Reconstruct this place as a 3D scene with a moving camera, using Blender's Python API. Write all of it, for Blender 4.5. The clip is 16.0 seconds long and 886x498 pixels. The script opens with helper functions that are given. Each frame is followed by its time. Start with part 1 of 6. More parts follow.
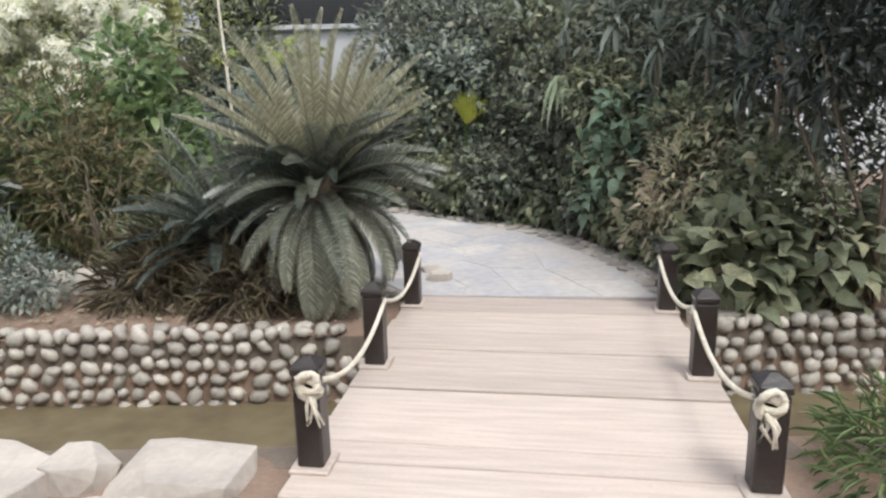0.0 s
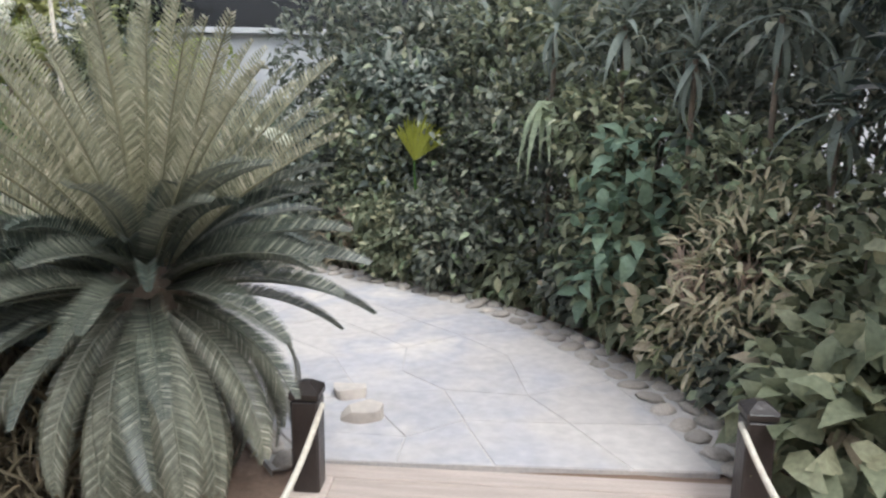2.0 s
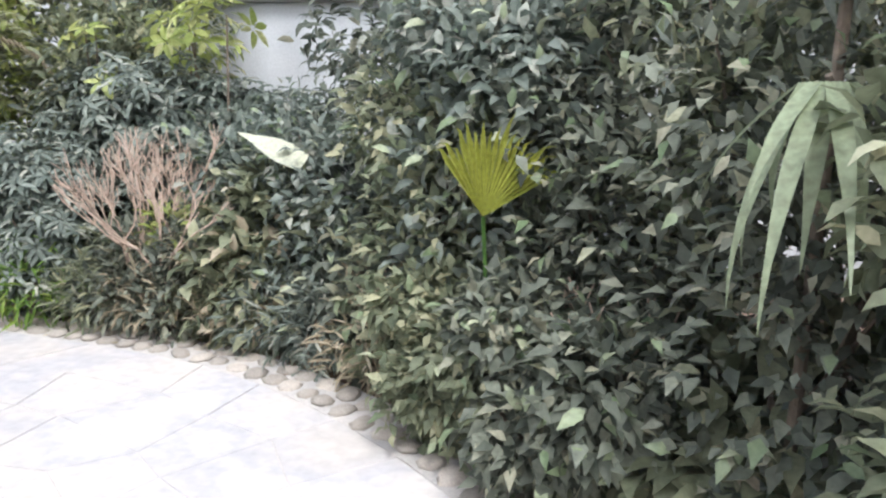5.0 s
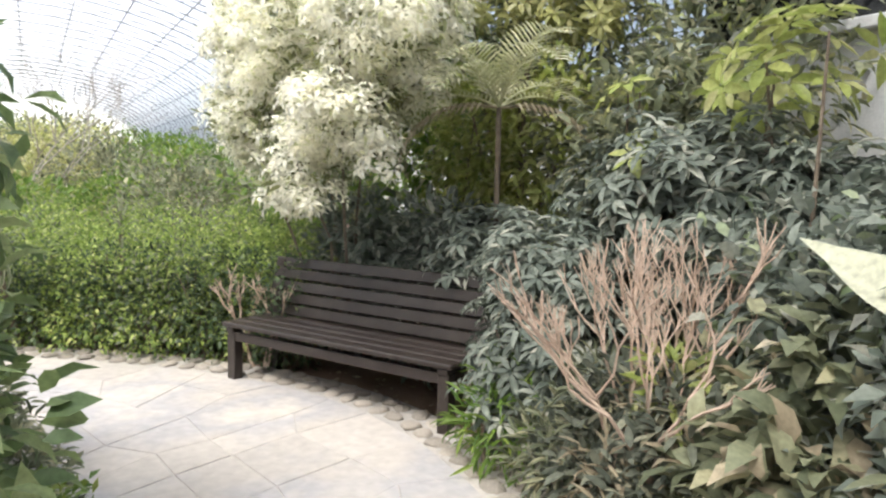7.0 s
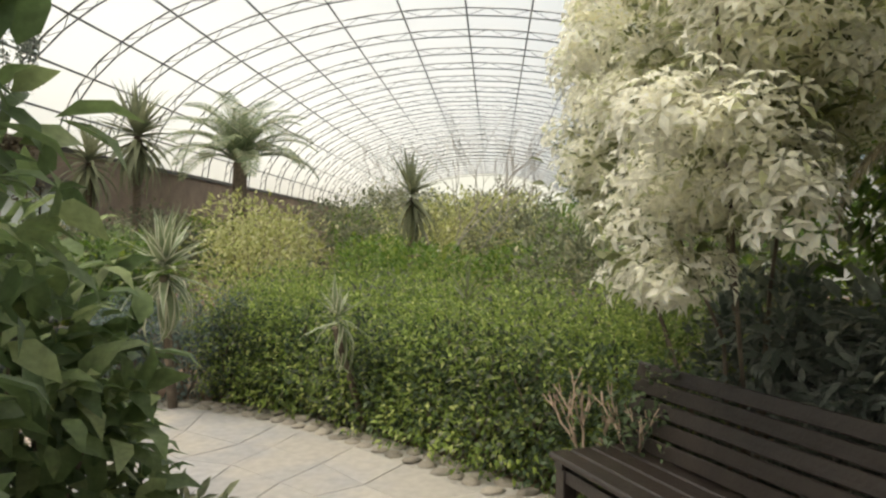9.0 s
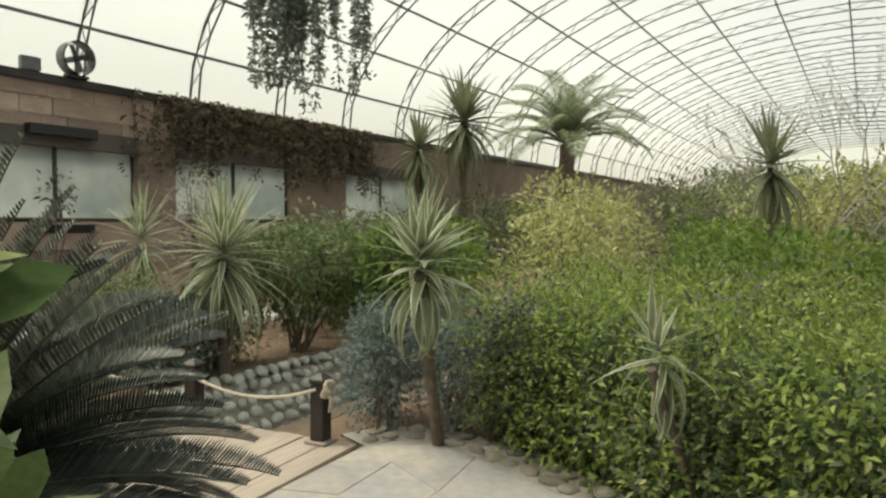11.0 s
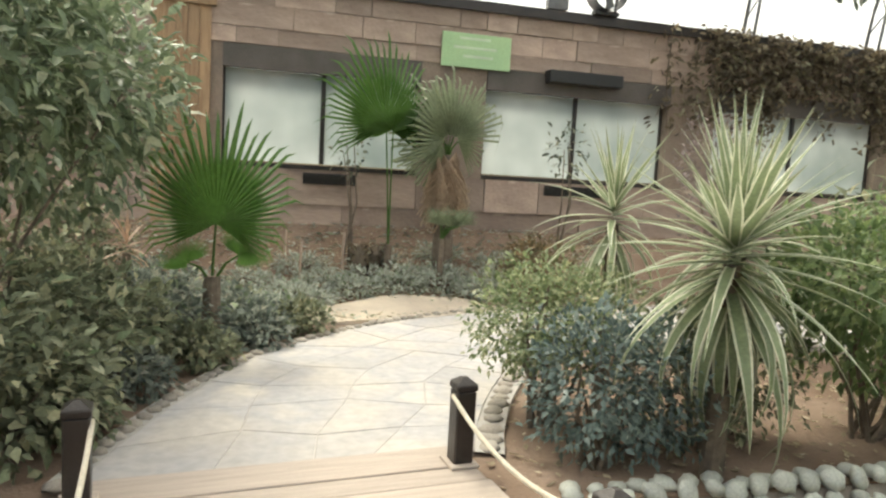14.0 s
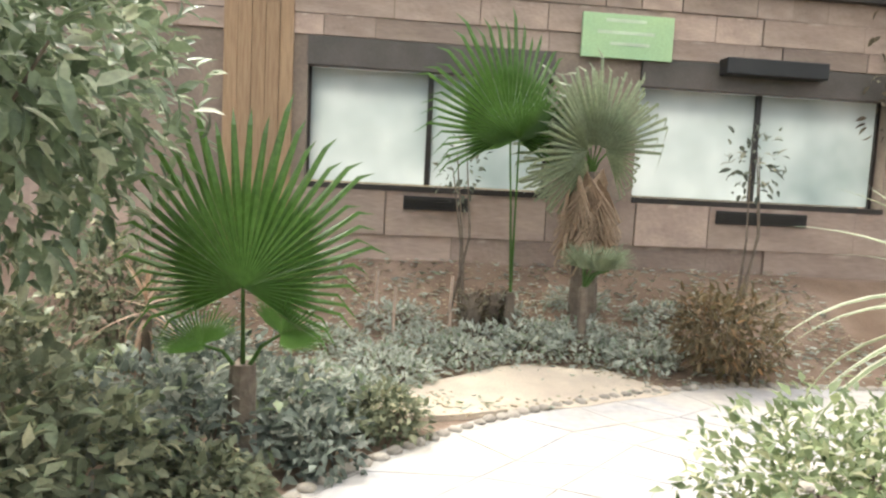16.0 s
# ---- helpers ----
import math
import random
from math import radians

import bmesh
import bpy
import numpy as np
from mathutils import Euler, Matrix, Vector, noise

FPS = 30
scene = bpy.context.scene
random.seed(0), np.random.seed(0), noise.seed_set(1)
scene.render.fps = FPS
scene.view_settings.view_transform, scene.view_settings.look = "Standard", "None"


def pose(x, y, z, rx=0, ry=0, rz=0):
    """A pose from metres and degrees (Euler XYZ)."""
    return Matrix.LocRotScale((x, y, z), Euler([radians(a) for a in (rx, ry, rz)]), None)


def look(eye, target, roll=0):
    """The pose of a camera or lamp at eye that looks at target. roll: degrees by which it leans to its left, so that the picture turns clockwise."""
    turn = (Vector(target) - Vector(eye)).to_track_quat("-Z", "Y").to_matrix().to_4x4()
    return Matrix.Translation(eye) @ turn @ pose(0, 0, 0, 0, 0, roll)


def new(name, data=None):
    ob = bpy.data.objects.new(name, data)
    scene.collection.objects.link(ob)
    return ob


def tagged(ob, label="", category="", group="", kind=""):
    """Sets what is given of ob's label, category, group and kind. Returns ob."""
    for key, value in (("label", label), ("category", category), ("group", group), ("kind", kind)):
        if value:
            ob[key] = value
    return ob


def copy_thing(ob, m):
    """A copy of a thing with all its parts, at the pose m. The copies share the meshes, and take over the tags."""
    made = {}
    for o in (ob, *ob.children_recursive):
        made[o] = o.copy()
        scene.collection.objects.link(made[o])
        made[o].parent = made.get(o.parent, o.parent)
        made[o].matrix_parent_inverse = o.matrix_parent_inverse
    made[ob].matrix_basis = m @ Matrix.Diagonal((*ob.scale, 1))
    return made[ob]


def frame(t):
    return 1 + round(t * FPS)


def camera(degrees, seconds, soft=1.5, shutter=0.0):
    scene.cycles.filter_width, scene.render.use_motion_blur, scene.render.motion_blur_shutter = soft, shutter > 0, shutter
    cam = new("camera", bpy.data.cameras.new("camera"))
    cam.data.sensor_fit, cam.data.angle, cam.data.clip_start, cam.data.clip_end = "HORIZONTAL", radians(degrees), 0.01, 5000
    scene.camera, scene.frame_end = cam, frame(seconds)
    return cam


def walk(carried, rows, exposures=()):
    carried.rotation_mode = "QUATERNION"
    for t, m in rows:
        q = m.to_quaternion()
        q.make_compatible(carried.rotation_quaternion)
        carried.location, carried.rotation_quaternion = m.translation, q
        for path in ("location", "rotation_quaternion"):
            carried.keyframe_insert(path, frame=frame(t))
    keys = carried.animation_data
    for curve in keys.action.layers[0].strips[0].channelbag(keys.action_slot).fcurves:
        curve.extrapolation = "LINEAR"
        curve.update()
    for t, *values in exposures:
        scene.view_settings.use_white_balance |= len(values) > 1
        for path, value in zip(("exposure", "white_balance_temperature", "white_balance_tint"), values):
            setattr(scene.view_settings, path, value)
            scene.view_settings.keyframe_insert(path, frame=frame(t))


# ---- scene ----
cam = camera(65.0, 16.0, soft=2.35)
PATH = [
    (0.0, pose(0.020, 0.150, 1.445, 77.21, 1.22, -0.07)),
    (0.5, pose(0.025, 0.680, 1.485, 76.65, 0.08, 0.57)),
    (1.0, pose(0.001, 1.192, 1.482, 77.69, 1.09, 1.25)),
    (1.5, pose(0.037, 1.719, 1.466, 76.95, 1.32, 0.55)),
    (2.0, pose(0.137, 2.217, 1.486, 78.83, -0.74, -3.69)),
    (2.5, pose(0.187, 2.750, 1.477, 77.50, 0.53, -4.43)),
    (3.0, pose(0.279, 3.307, 1.553, 77.17, 0.26, -1.06)),
    (3.2, pose(0.294, 3.527, 1.548, 77.64, 0.24, -0.84)),
    (5.3, pose(0.619, 5.733, 1.489, 78.99, -1.84, 16.64)),
    (5.5, pose(0.570, 5.930, 1.491, 81.02, -2.04, 22.42)),
    (6.0, pose(0.426, 6.417, 1.501, 81.92, -0.81, 31.78)),
    (6.5, pose(0.185, 6.912, 1.507, 83.78, -1.70, 46.82)),
    (7.0, pose(-0.124, 7.420, 1.483, 84.38, -1.13, 59.43)),
    (7.5, pose(-0.460, 7.731, 1.487, 86.03, -0.36, 70.50)),
    (8.0, pose(-0.813, 8.008, 1.504, 88.23, -1.14, 81.18)),
    (8.5, pose(-1.227, 8.170, 1.512, 91.08, -0.68, 86.18)),
    (9.0, pose(-1.666, 8.291, 1.504, 89.20, -0.93, 94.17)),
    (9.2, pose(-1.846, 8.342, 1.511, 88.78, -1.52, 97.91)),
    (11.3, pose(-3.947, 7.789, 1.464, 87.58, -0.61, 124.84)),
    (11.5, pose(-4.165, 7.687, 1.453, 87.36, -1.21, 127.36)),
    (12.0, pose(-4.621, 7.418, 1.468, 87.04, -2.56, 135.08)),
    (12.5, pose(-5.021, 7.054, 1.475, 86.39, -1.53, 144.21)),
    (13.0, pose(-5.394, 6.692, 1.475, 83.72, -4.52, 151.80)),
    (13.5, pose(-5.640, 6.219, 1.474, 82.26, -4.37, 157.58)),
    (14.0, pose(-5.800, 5.735, 1.493, 83.84, -3.24, 164.92)),
    (14.5, pose(-5.936, 5.218, 1.519, 84.97, -4.01, 172.35)),
    (15.0, pose(-5.995, 4.678, 1.488, 83.29, -2.43, 174.63)),
    (15.5, pose(-6.068, 4.151, 1.468, 85.31, -3.91, 178.45)),
    (16.0, pose(-6.141, 3.576, 1.559, 84.61, -2.90, 174.53)),
]

walk(cam, PATH, exposures=[(0.0, 0.8, 6050, 8), (3.0, 0.97, 5800, 9), (5.5, 1.38, 5950, 10), (7.0, 1.2, 6450, 8), (8.0, 0.95, 6900, 6), (9.0, 0.3, 7300, 3), (11.5, 0.2, 7450, -3), (13.5, 0.85, 7250, 0), (16.0, 1.5, 6750, 5)])

# ---------- light ----------
SUN_EL, SUN_AZ = 58.0, 155.0
world = bpy.data.worlds.new("sky")
scene.world = world
world.use_nodes = True
wn = world.node_tree.nodes
sky = wn.new("ShaderNodeTexSky")
sky.sky_type = "NISHITA"
sky.sun_disc = False
sky.sun_elevation, sky.sun_rotation = radians(SUN_EL), radians(SUN_AZ)
sky.dust_density, sky.air_density, sky.ozone_density = 4.0, 1.0, 1.0
wn["Background"].inputs["Strength"].default_value = 0.15
world.node_tree.links.new(sky.outputs["Color"], wn["Background"].inputs["Color"])
sun_data = bpy.data.lights.new("sun", "SUN")
sun_data.energy, sun_data.angle, sun_data.color = 1.5, radians(20), (1.0, 0.97, 0.92)
sun = new("sun", sun_data)
_a, _e = radians(SUN_AZ), radians(SUN_EL)
sun.matrix_world = look((0, 0, 0), (-math.sin(_a) * math.cos(_e), -math.cos(_a) * math.cos(_e), -math.sin(_e)))


# ---------- materials ----------
def material(name, base, rough=0.7, metal=0.0, second=None, scale=6.0, bump=0.25, fine=60.0, island=0.0, spec=0.5, contrast=(0.35, 0.65), third=None, stretch=None, obj_random=0.0):
    """Procedural surface: two colours in large patches, fine grain, bump, and piece-to-piece variation."""
    m = bpy.data.materials.new(name)
    m.use_nodes = True
    n, l = m.node_tree.nodes, m.node_tree.links
    b = n["Principled BSDF"]
    b.inputs["Roughness"].default_value, b.inputs["Metallic"].default_value = rough, metal
    b.inputs["Specular IOR Level"].default_value = spec
    co = n.new("ShaderNodeTexCoord")
    src = co.outputs["Object"]
    if stretch:
        mp = n.new("ShaderNodeMapping")
        mp.inputs["Scale"].default_value = stretch
        l.new(src, mp.inputs["Vector"])
        src = mp.outputs["Vector"]
    big = n.new("ShaderNodeTexNoise")
    big.inputs["Scale"].default_value, big.inputs["Detail"].default_value = scale, 5
    l.new(src, big.inputs["Vector"])
    ramp = n.new("ShaderNodeValToRGB")
    ramp.color_ramp.elements[0].position, ramp.color_ramp.elements[1].position = contrast
    ramp.color_ramp.elements[0].color = (*base, 1)
    ramp.color_ramp.elements[1].color = (*(second or [c * 0.75 for c in base]), 1)
    if third:
        e = ramp.color_ramp.elements.new(contrast[1] + 0.12)
        e.color = (*third, 1)
    l.new(big.outputs["Fac"], ramp.inputs["Fac"])
    small = n.new("ShaderNodeTexNoise")
    small.inputs["Scale"].default_value, small.inputs["Detail"].default_value = fine, 4
    l.new(src, small.inputs["Vector"])
    hsv = n.new("ShaderNodeHueSaturation")
    l.new(ramp.outputs["Color"], hsv.inputs["Color"])
    val = n.new("ShaderNodeMapRange")
    val.inputs["To Min"].default_value, val.inputs["To Max"].default_value = 0.75, 1.25
    l.new(small.outputs["Fac"], val.inputs["Value"])
    last = val.outputs["Result"]
    if island or obj_random:
        if island:
            g = n.new("ShaderNodeNewGeometry")
            rnd = g.outputs["Random Per Island"]
        else:
            g = n.new("ShaderNodeObjectInfo")
            rnd = g.outputs["Random"]
        k = island or obj_random
        mr = n.new("ShaderNodeMapRange")
        mr.inputs["To Min"].default_value, mr.inputs["To Max"].default_value = 1 - k, 1 + k
        l.new(rnd, mr.inputs["Value"])
        mul = n.new("ShaderNodeMath")
        mul.operation = "MULTIPLY"
        l.new(last, mul.inputs[0])
        l.new(mr.outputs["Result"], mul.inputs[1])
        last = mul.outputs[0]
    l.new(last, hsv.inputs["Value"])
    l.new(hsv.outputs["Color"], b.inputs["Base Color"])
    if bump:
        bp = n.new("ShaderNodeBump")
        bp.inputs["Strength"].default_value, bp.inputs["Distance"].default_value = bump, 0.01
        l.new(small.outputs["Fac"], bp.inputs["Height"])
        l.new(bp.outputs["Normal"], b.inputs["Normal"])
    return m


def leaf_material(name, a, b2, c=None, rough=0.45, glow=0.35, spec=0.4, edge=None):
    """Leaf: colour from leaf to leaf between a, b2 and c, light shining through, soft gloss."""
    m = bpy.data.materials.new(name)
    m.use_nodes = True
    n, l = m.node_tree.nodes, m.node_tree.links
    p = n["Principled BSDF"]
    p.inputs["Roughness"].default_value = rough
    p.inputs["Specular IOR Level"].default_value = spec
    g = n.new("ShaderNodeNewGeometry")
    ramp = n.new("ShaderNodeValToRGB")
    ramp.color_ramp.elements[0].color, ramp.color_ramp.elements[1].color = (*a, 1), (*b2, 1)
    ramp.color_ramp.elements[1].position = 0.8 if c else 1.0
    if c:
        e = ramp.color_ramp.elements.new(0.97)
        e.color = (*c, 1)
    l.new(g.outputs["Random Per Island"], ramp.inputs["Fac"])
    co = n.new("ShaderNodeTexCoord")
    noi = n.new("ShaderNodeTexNoise")
    noi.inputs["Scale"].default_value, noi.inputs["Detail"].default_value = 2.5, 4
    l.new(co.outputs["Object"], noi.inputs["Vector"])
    fin = n.new("ShaderNodeTexNoise")
    fin.inputs["Scale"].default_value = 45.0
    l.new(co.outputs["Object"], fin.inputs["Vector"])
    add = n.new("ShaderNodeMath")
    add.operation = "ADD"
    l.new(noi.outputs["Fac"], add.inputs[0])
    l.new(fin.outputs["Fac"], add.inputs[1])
    mr = n.new("ShaderNodeMapRange")
    mr.inputs["From Min"].default_value, mr.inputs["From Max"].default_value = 0.6, 1.4
    mr.inputs["To Min"].default_value, mr.inputs["To Max"].default_value = 0.65, 1.35
    l.new(add.outputs[0], mr.inputs["Value"])
    hsv = n.new("ShaderNodeHueSaturation")
    l.new(ramp.outputs["Color"], hsv.inputs["Color"])
    l.new(mr.outputs["Result"], hsv.inputs["Value"])
    l.new(hsv.outputs["Color"], p.inputs["Base Color"])
    tr = n.new("ShaderNodeBsdfTranslucent")
    l.new(hsv.outputs["Color"], tr.inputs["Color"])
    mix = n.new("ShaderNodeMixShader")
    mix.inputs["Fac"].default_value = glow
    l.new(p.outputs["BSDF"], mix.inputs[1])
    l.new(tr.outputs["BSDF"], mix.inputs[2])
    l.new(mix.outputs["Shader"], n["Material Output"].inputs["Surface"])
    return m


M_SOIL = material("soil", (0.19, 0.125, 0.085), 0.95, second=(0.28, 0.20, 0.15), scale=1.3, bump=0.8, fine=45, third=(0.10, 0.065, 0.04))
M_PATH = material("pale_stone", (0.505, 0.465, 0.425), 0.75, second=(0.42, 0.405, 0.41), scale=1.2, bump=0.2, fine=14, third=(0.60, 0.55, 0.49), obj_random=0.05, contrast=(0.42, 0.56))
M_JOINT = material("path_mortar", (0.50, 0.46, 0.42), 0.85, second=(0.42, 0.395, 0.37), scale=3, bump=0.3)
M_KERB = material("kerb_stone", (0.46, 0.41, 0.35), 0.85, second=(0.34, 0.30, 0.26), scale=7, bump=0.5, obj_random=0.25)
M_PEBBLE = material("river_pebble", (0.47, 0.43, 0.37), 0.55, second=(0.36, 0.32, 0.27), scale=5, bump=0.25, fine=80, obj_random=0.3)
M_MORTAR = material("wall_mortar", (0.19, 0.15, 0.115), 0.95, scale=8, bump=0.6)
M_DECK = material("weathered_deck", (0.56, 0.47, 0.40), 0.75, second=(0.47, 0.39, 0.33), scale=2.0, bump=0.3, fine=40, stretch=(1.2, 14, 14), obj_random=0.12)
M_DARKWOOD = material("dark_stained_wood", (0.022, 0.016, 0.014), 0.36, second=(0.034, 0.026, 0.022), scale=5, bump=0.3, fine=50)
M_ROPE = material("rope", (0.72, 0.66, 0.54), 0.9, second=(0.60, 0.53, 0.42), scale=40, bump=0.6, fine=150)
M_WATER = material("shallow_water", (0.13, 0.10, 0.06), 0.22, second=(0.17, 0.14, 0.08), scale=3, bump=0.08, fine=8)
M_WALL = material("pale_plaster", (0.55, 0.56, 0.56), 0.85, second=(0.42, 0.43, 0.43), scale=1.5, bump=0.25)
M_BRICKWALL = material("old_masonry", (0.36, 0.28, 0.22), 0.9, second=(0.27, 0.21, 0.17), scale=2.0, bump=0.6, fine=25, obj_random=0.3)
M_STEEL = material("galvanised_steel", (0.16, 0.16, 0.16), 0.5, metal=0.4, scale=10, bump=0.1)
M_DARK = material("dark_void", (0.02, 0.02, 0.02), 0.5, scale=4, bump=0.0)
M_SAND = material("yellow_sand", (0.62, 0.53, 0.42), 0.95, second=(0.50, 0.42, 0.34), scale=3, bump=0.5, fine=90)
M_BARK = material("bark", (0.13, 0.10, 0.075), 0.9, second=(0.20, 0.16, 0.12), scale=14, bump=0.9, fine=50)
M_TWIG = material("dry_twig", (0.52, 0.40, 0.32), 0.85, second=(0.42, 0.31, 0.24), scale=12, bump=0.4)
L_MID = leaf_material("leaf_mid", (0.12, 0.14, 0.085), (0.27, 0.285, 0.18), (0.43, 0.41, 0.26), rough=0.58, spec=0.3)
L_DARK = leaf_material("leaf_dark", (0.08, 0.092, 0.07), (0.215, 0.23, 0.175), (0.39, 0.375, 0.27), rough=0.58, spec=0.3)
L_BLUE = leaf_material("leaf_blue_green", (0.11, 0.135, 0.11), (0.27, 0.30, 0.255), (0.43, 0.43, 0.36), rough=0.58, spec=0.3)
L_BRIGHT = leaf_material("leaf_bright", (0.09, 0.17, 0.03), (0.20, 0.30, 0.06), (0.32, 0.38, 0.08), glow=0.45)
L_WHITE = leaf_material("leaf_cream", (0.42, 0.44, 0.30), (0.72, 0.70, 0.56), (0.15, 0.24, 0.07))
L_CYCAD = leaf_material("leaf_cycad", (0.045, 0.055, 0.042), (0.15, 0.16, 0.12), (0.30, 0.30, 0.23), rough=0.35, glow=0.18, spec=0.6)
L_DRY = leaf_material("leaf_dry", (0.30, 0.25, 0.17), (0.48, 0.41, 0.29), (0.6, 0.53, 0.40), rough=0.8)
L_STRIPE = leaf_material("leaf_pale_edge", (0.16, 0.22, 0.11), (0.36, 0.40, 0.26), (0.5, 0.5, 0.34))
L_FAN = leaf_material("leaf_fan_palm", (0.055, 0.125, 0.03), (0.10, 0.195, 0.045), (0.16, 0.26, 0.07), glow=0.45)
L_YELLOW = leaf_material("leaf_yellow", (0.30, 0.34, 0.05), (0.40, 0.41, 0.08), (0.42, 0.42, 0.14), glow=0.4)


# ---------- builders ----------
def mesh_object(name, verts, faces, mat, parent=None, label="", smooth=False):
    me = bpy.data.meshes.new(name)
    me.from_pydata([tuple(v) for v in verts], [], [tuple(f) for f in faces])
    me.materials.append(mat)
    if smooth:
        me.polygons.foreach_set("use_smooth", [True] * len(me.polygons))
    me.update()
    ob = new(name, me)
    ob.parent = parent
    if label:
        ob["label"] = label
    return ob


def part(name, bm, mat, parent=None, label="", smooth=False):
    me = bpy.data.meshes.new(name)
    bm.to_mesh(me)
    bm.free()
    me.materials.append(mat)
    if smooth:
        me.polygons.foreach_set("use_smooth", [True] * len(me.polygons))
    ob = new(name, me)
    ob.parent = parent
    if label:
        ob["label"] = label
    return ob


def empty(name, m, label, category, group="", kind=""):
    ob = new(name)
    ob.matrix_world = m
    return tagged(ob, label, category, group, kind)


def box(bm, x0, x1, y0, y1, z0, z1, bevel=0.0):
    r = bmesh.ops.create_cube(bm, size=1.0, matrix=Matrix.Translation(((x0 + x1) / 2, (y0 + y1) / 2, (z0 + z1) / 2)) @ Matrix.Diagonal((x1 - x0, y1 - y0, z1 - z0, 1)))
    if bevel:
        edges = list({e for v in r["verts"] for e in v.link_edges})
        bmesh.ops.bevel(bm, geom=edges, offset=bevel, segments=1, affect="EDGES")


def box_bm(*a, bevel=0.0):
    bm = bmesh.new()
    box(bm, *a, bevel=bevel)
    return bm


def tube(points, radii, sides=6):
    """Verts and faces of a tapered tube through points."""
    pts = [Vector(p) for p in points]
    v, f = [], []
    for i, p in enumerate(pts):
        d = (pts[min(i + 1, len(pts) - 1)] - pts[max(i - 1, 0)]).normalized()
        u = d.cross(Vector((0, 0, 1)) if abs(d.z) < 0.9 else Vector((1, 0, 0))).normalized()
        w = d.cross(u)
        r = radii[i] if hasattr(radii, "__len__") else radii
        v += [p + (u * math.cos(k * math.tau / sides) + w * math.sin(k * math.tau / sides)) * r for k in range(sides)]
        if i:
            o = (i - 1) * sides
            f += [(o + k, o + (k + 1) % sides, o + sides + (k + 1) % sides, o + sides + k) for k in range(sides)]
    f.append(tuple(range(sides - 1, -1, -1)))
    f.append(tuple(range(len(v) - sides, len(v))))
    return v, f


def merge(parts):
    v, f = [], []
    for pv, pf in parts:
        o = len(v)
        v += list(pv)
        f += [tuple(i + o for i in q) for q in pf]
    return v, f


def leaves_mesh(name, pos, direction, normal, length, width, mat, parent, droop=0.25, label="", light=False):
    """One mesh of many leaves: each a folded, bent blade (8 points, small ones 5)."""
    pos, d, nrm = (np.asarray(a, float) for a in (pos, direction, normal))
    d /= np.linalg.norm(d, axis=1, keepdims=True) + 1e-9
    side = np.cross(d, nrm)
    side /= np.linalg.norm(side, axis=1, keepdims=True) + 1e-9
    up = np.cross(side, d)
    n = len(pos)
    fine = light or float(np.mean(length)) < 0.082
    length, width = np.broadcast_to(length, n)[:, None], np.broadcast_to(width, n)[:, None]
    prof = [(0, 0, 0), (0.3, 0.8, 0.06), (0.3, -0.8, 0.06), (0.35, 0, -0.03), (0.68, 0.7, -0.02), (0.68, -0.7, -0.02), (0.7, 0, -0.1), (1, 0, -droop)]
    if fine:
        prof = [(0, 0, 0), (0.45, 0.95, 0.05), (0.45, -0.95, 0.05), (0.55, 0, -0.05), (1, 0, -droop)]
    vs = np.stack([pos + d * length * a + side * width * 0.5 * b + up * length * c for a, b, c in prof], 1).reshape(-1, 3)
    fs = np.array([(0, 3, 1, -1), (0, 2, 3, -1), (1, 3, 6, 4), (3, 2, 5, 6), (4, 6, 7, -1), (6, 5, 7, -1)])
    loops, starts_, totals = [], [], []
    base = np.arange(n)[:, None] * len(prof)
    if fine:
        tri = np.concatenate([base + np.array(k) for k in ((0, 3, 1), (0, 2, 3), (1, 3, 4), (3, 2, 4))], 0)
        quad = np.zeros((0, 4), int)
    else:
        tri = np.concatenate([base + fs[k, :3] for k in (0, 1, 4, 5)], 0)
        quad = np.concatenate([base + fs[k] for k in (2, 3)], 0)
    me = bpy.data.meshes.new(name)
    me.vertices.add(n * len(prof))
    me.vertices.foreach_set("co", vs.ravel())
    nl = tri.size + quad.size
    me.loops.add(nl)
    me.loops.foreach_set("vertex_index", np.concatenate([tri.ravel(), quad.ravel()]).astype(np.int32))
    me.polygons.add(len(tri) + len(quad))
    st = np.concatenate([np.arange(len(tri)) * 3, tri.size + np.arange(len(quad)) * 4]).astype(np.int32)
    me.polygons.foreach_set("loop_start", st)
    me.polygons.foreach_set("use_smooth", [True] * (len(tri) + len(quad)))
    me.update(calc_edges=True)
    me.materials.append(mat)
    ob = new(name, me)
    ob.parent = parent
    if label:
        ob["label"] = label
    return ob


def crown_points(rng, blobs, n, shell=0.45):
    """Points with outward directions in the outer shell of a clump of ellipsoids (cx, cy, cz, rx, ry, rz)."""
    B = np.array(blobs, float)
    w = B[:, 3] * B[:, 4] + B[:, 4] * B[:, 5] + B[:, 3] * B[:, 5]
    k = rng.choice(len(B), n, p=w / w.sum())
    u = rng.normal(size=(n, 3))
    u /= np.linalg.norm(u, axis=1, keepdims=True)
    r = 1 - shell * rng.random(n) ** 1.6
    bump_ = 1 + 0.16 * np.sin(u[:, 0] * 7 + k * 1.7) * np.sin(u[:, 1] * 6 + k) + 0.12 * np.sin(u[:, 2] * 11 + u[:, 0] * 9)
    p = B[k, :3] + u * B[k, 3:] * (r * bump_)[:, None]
    return p, u


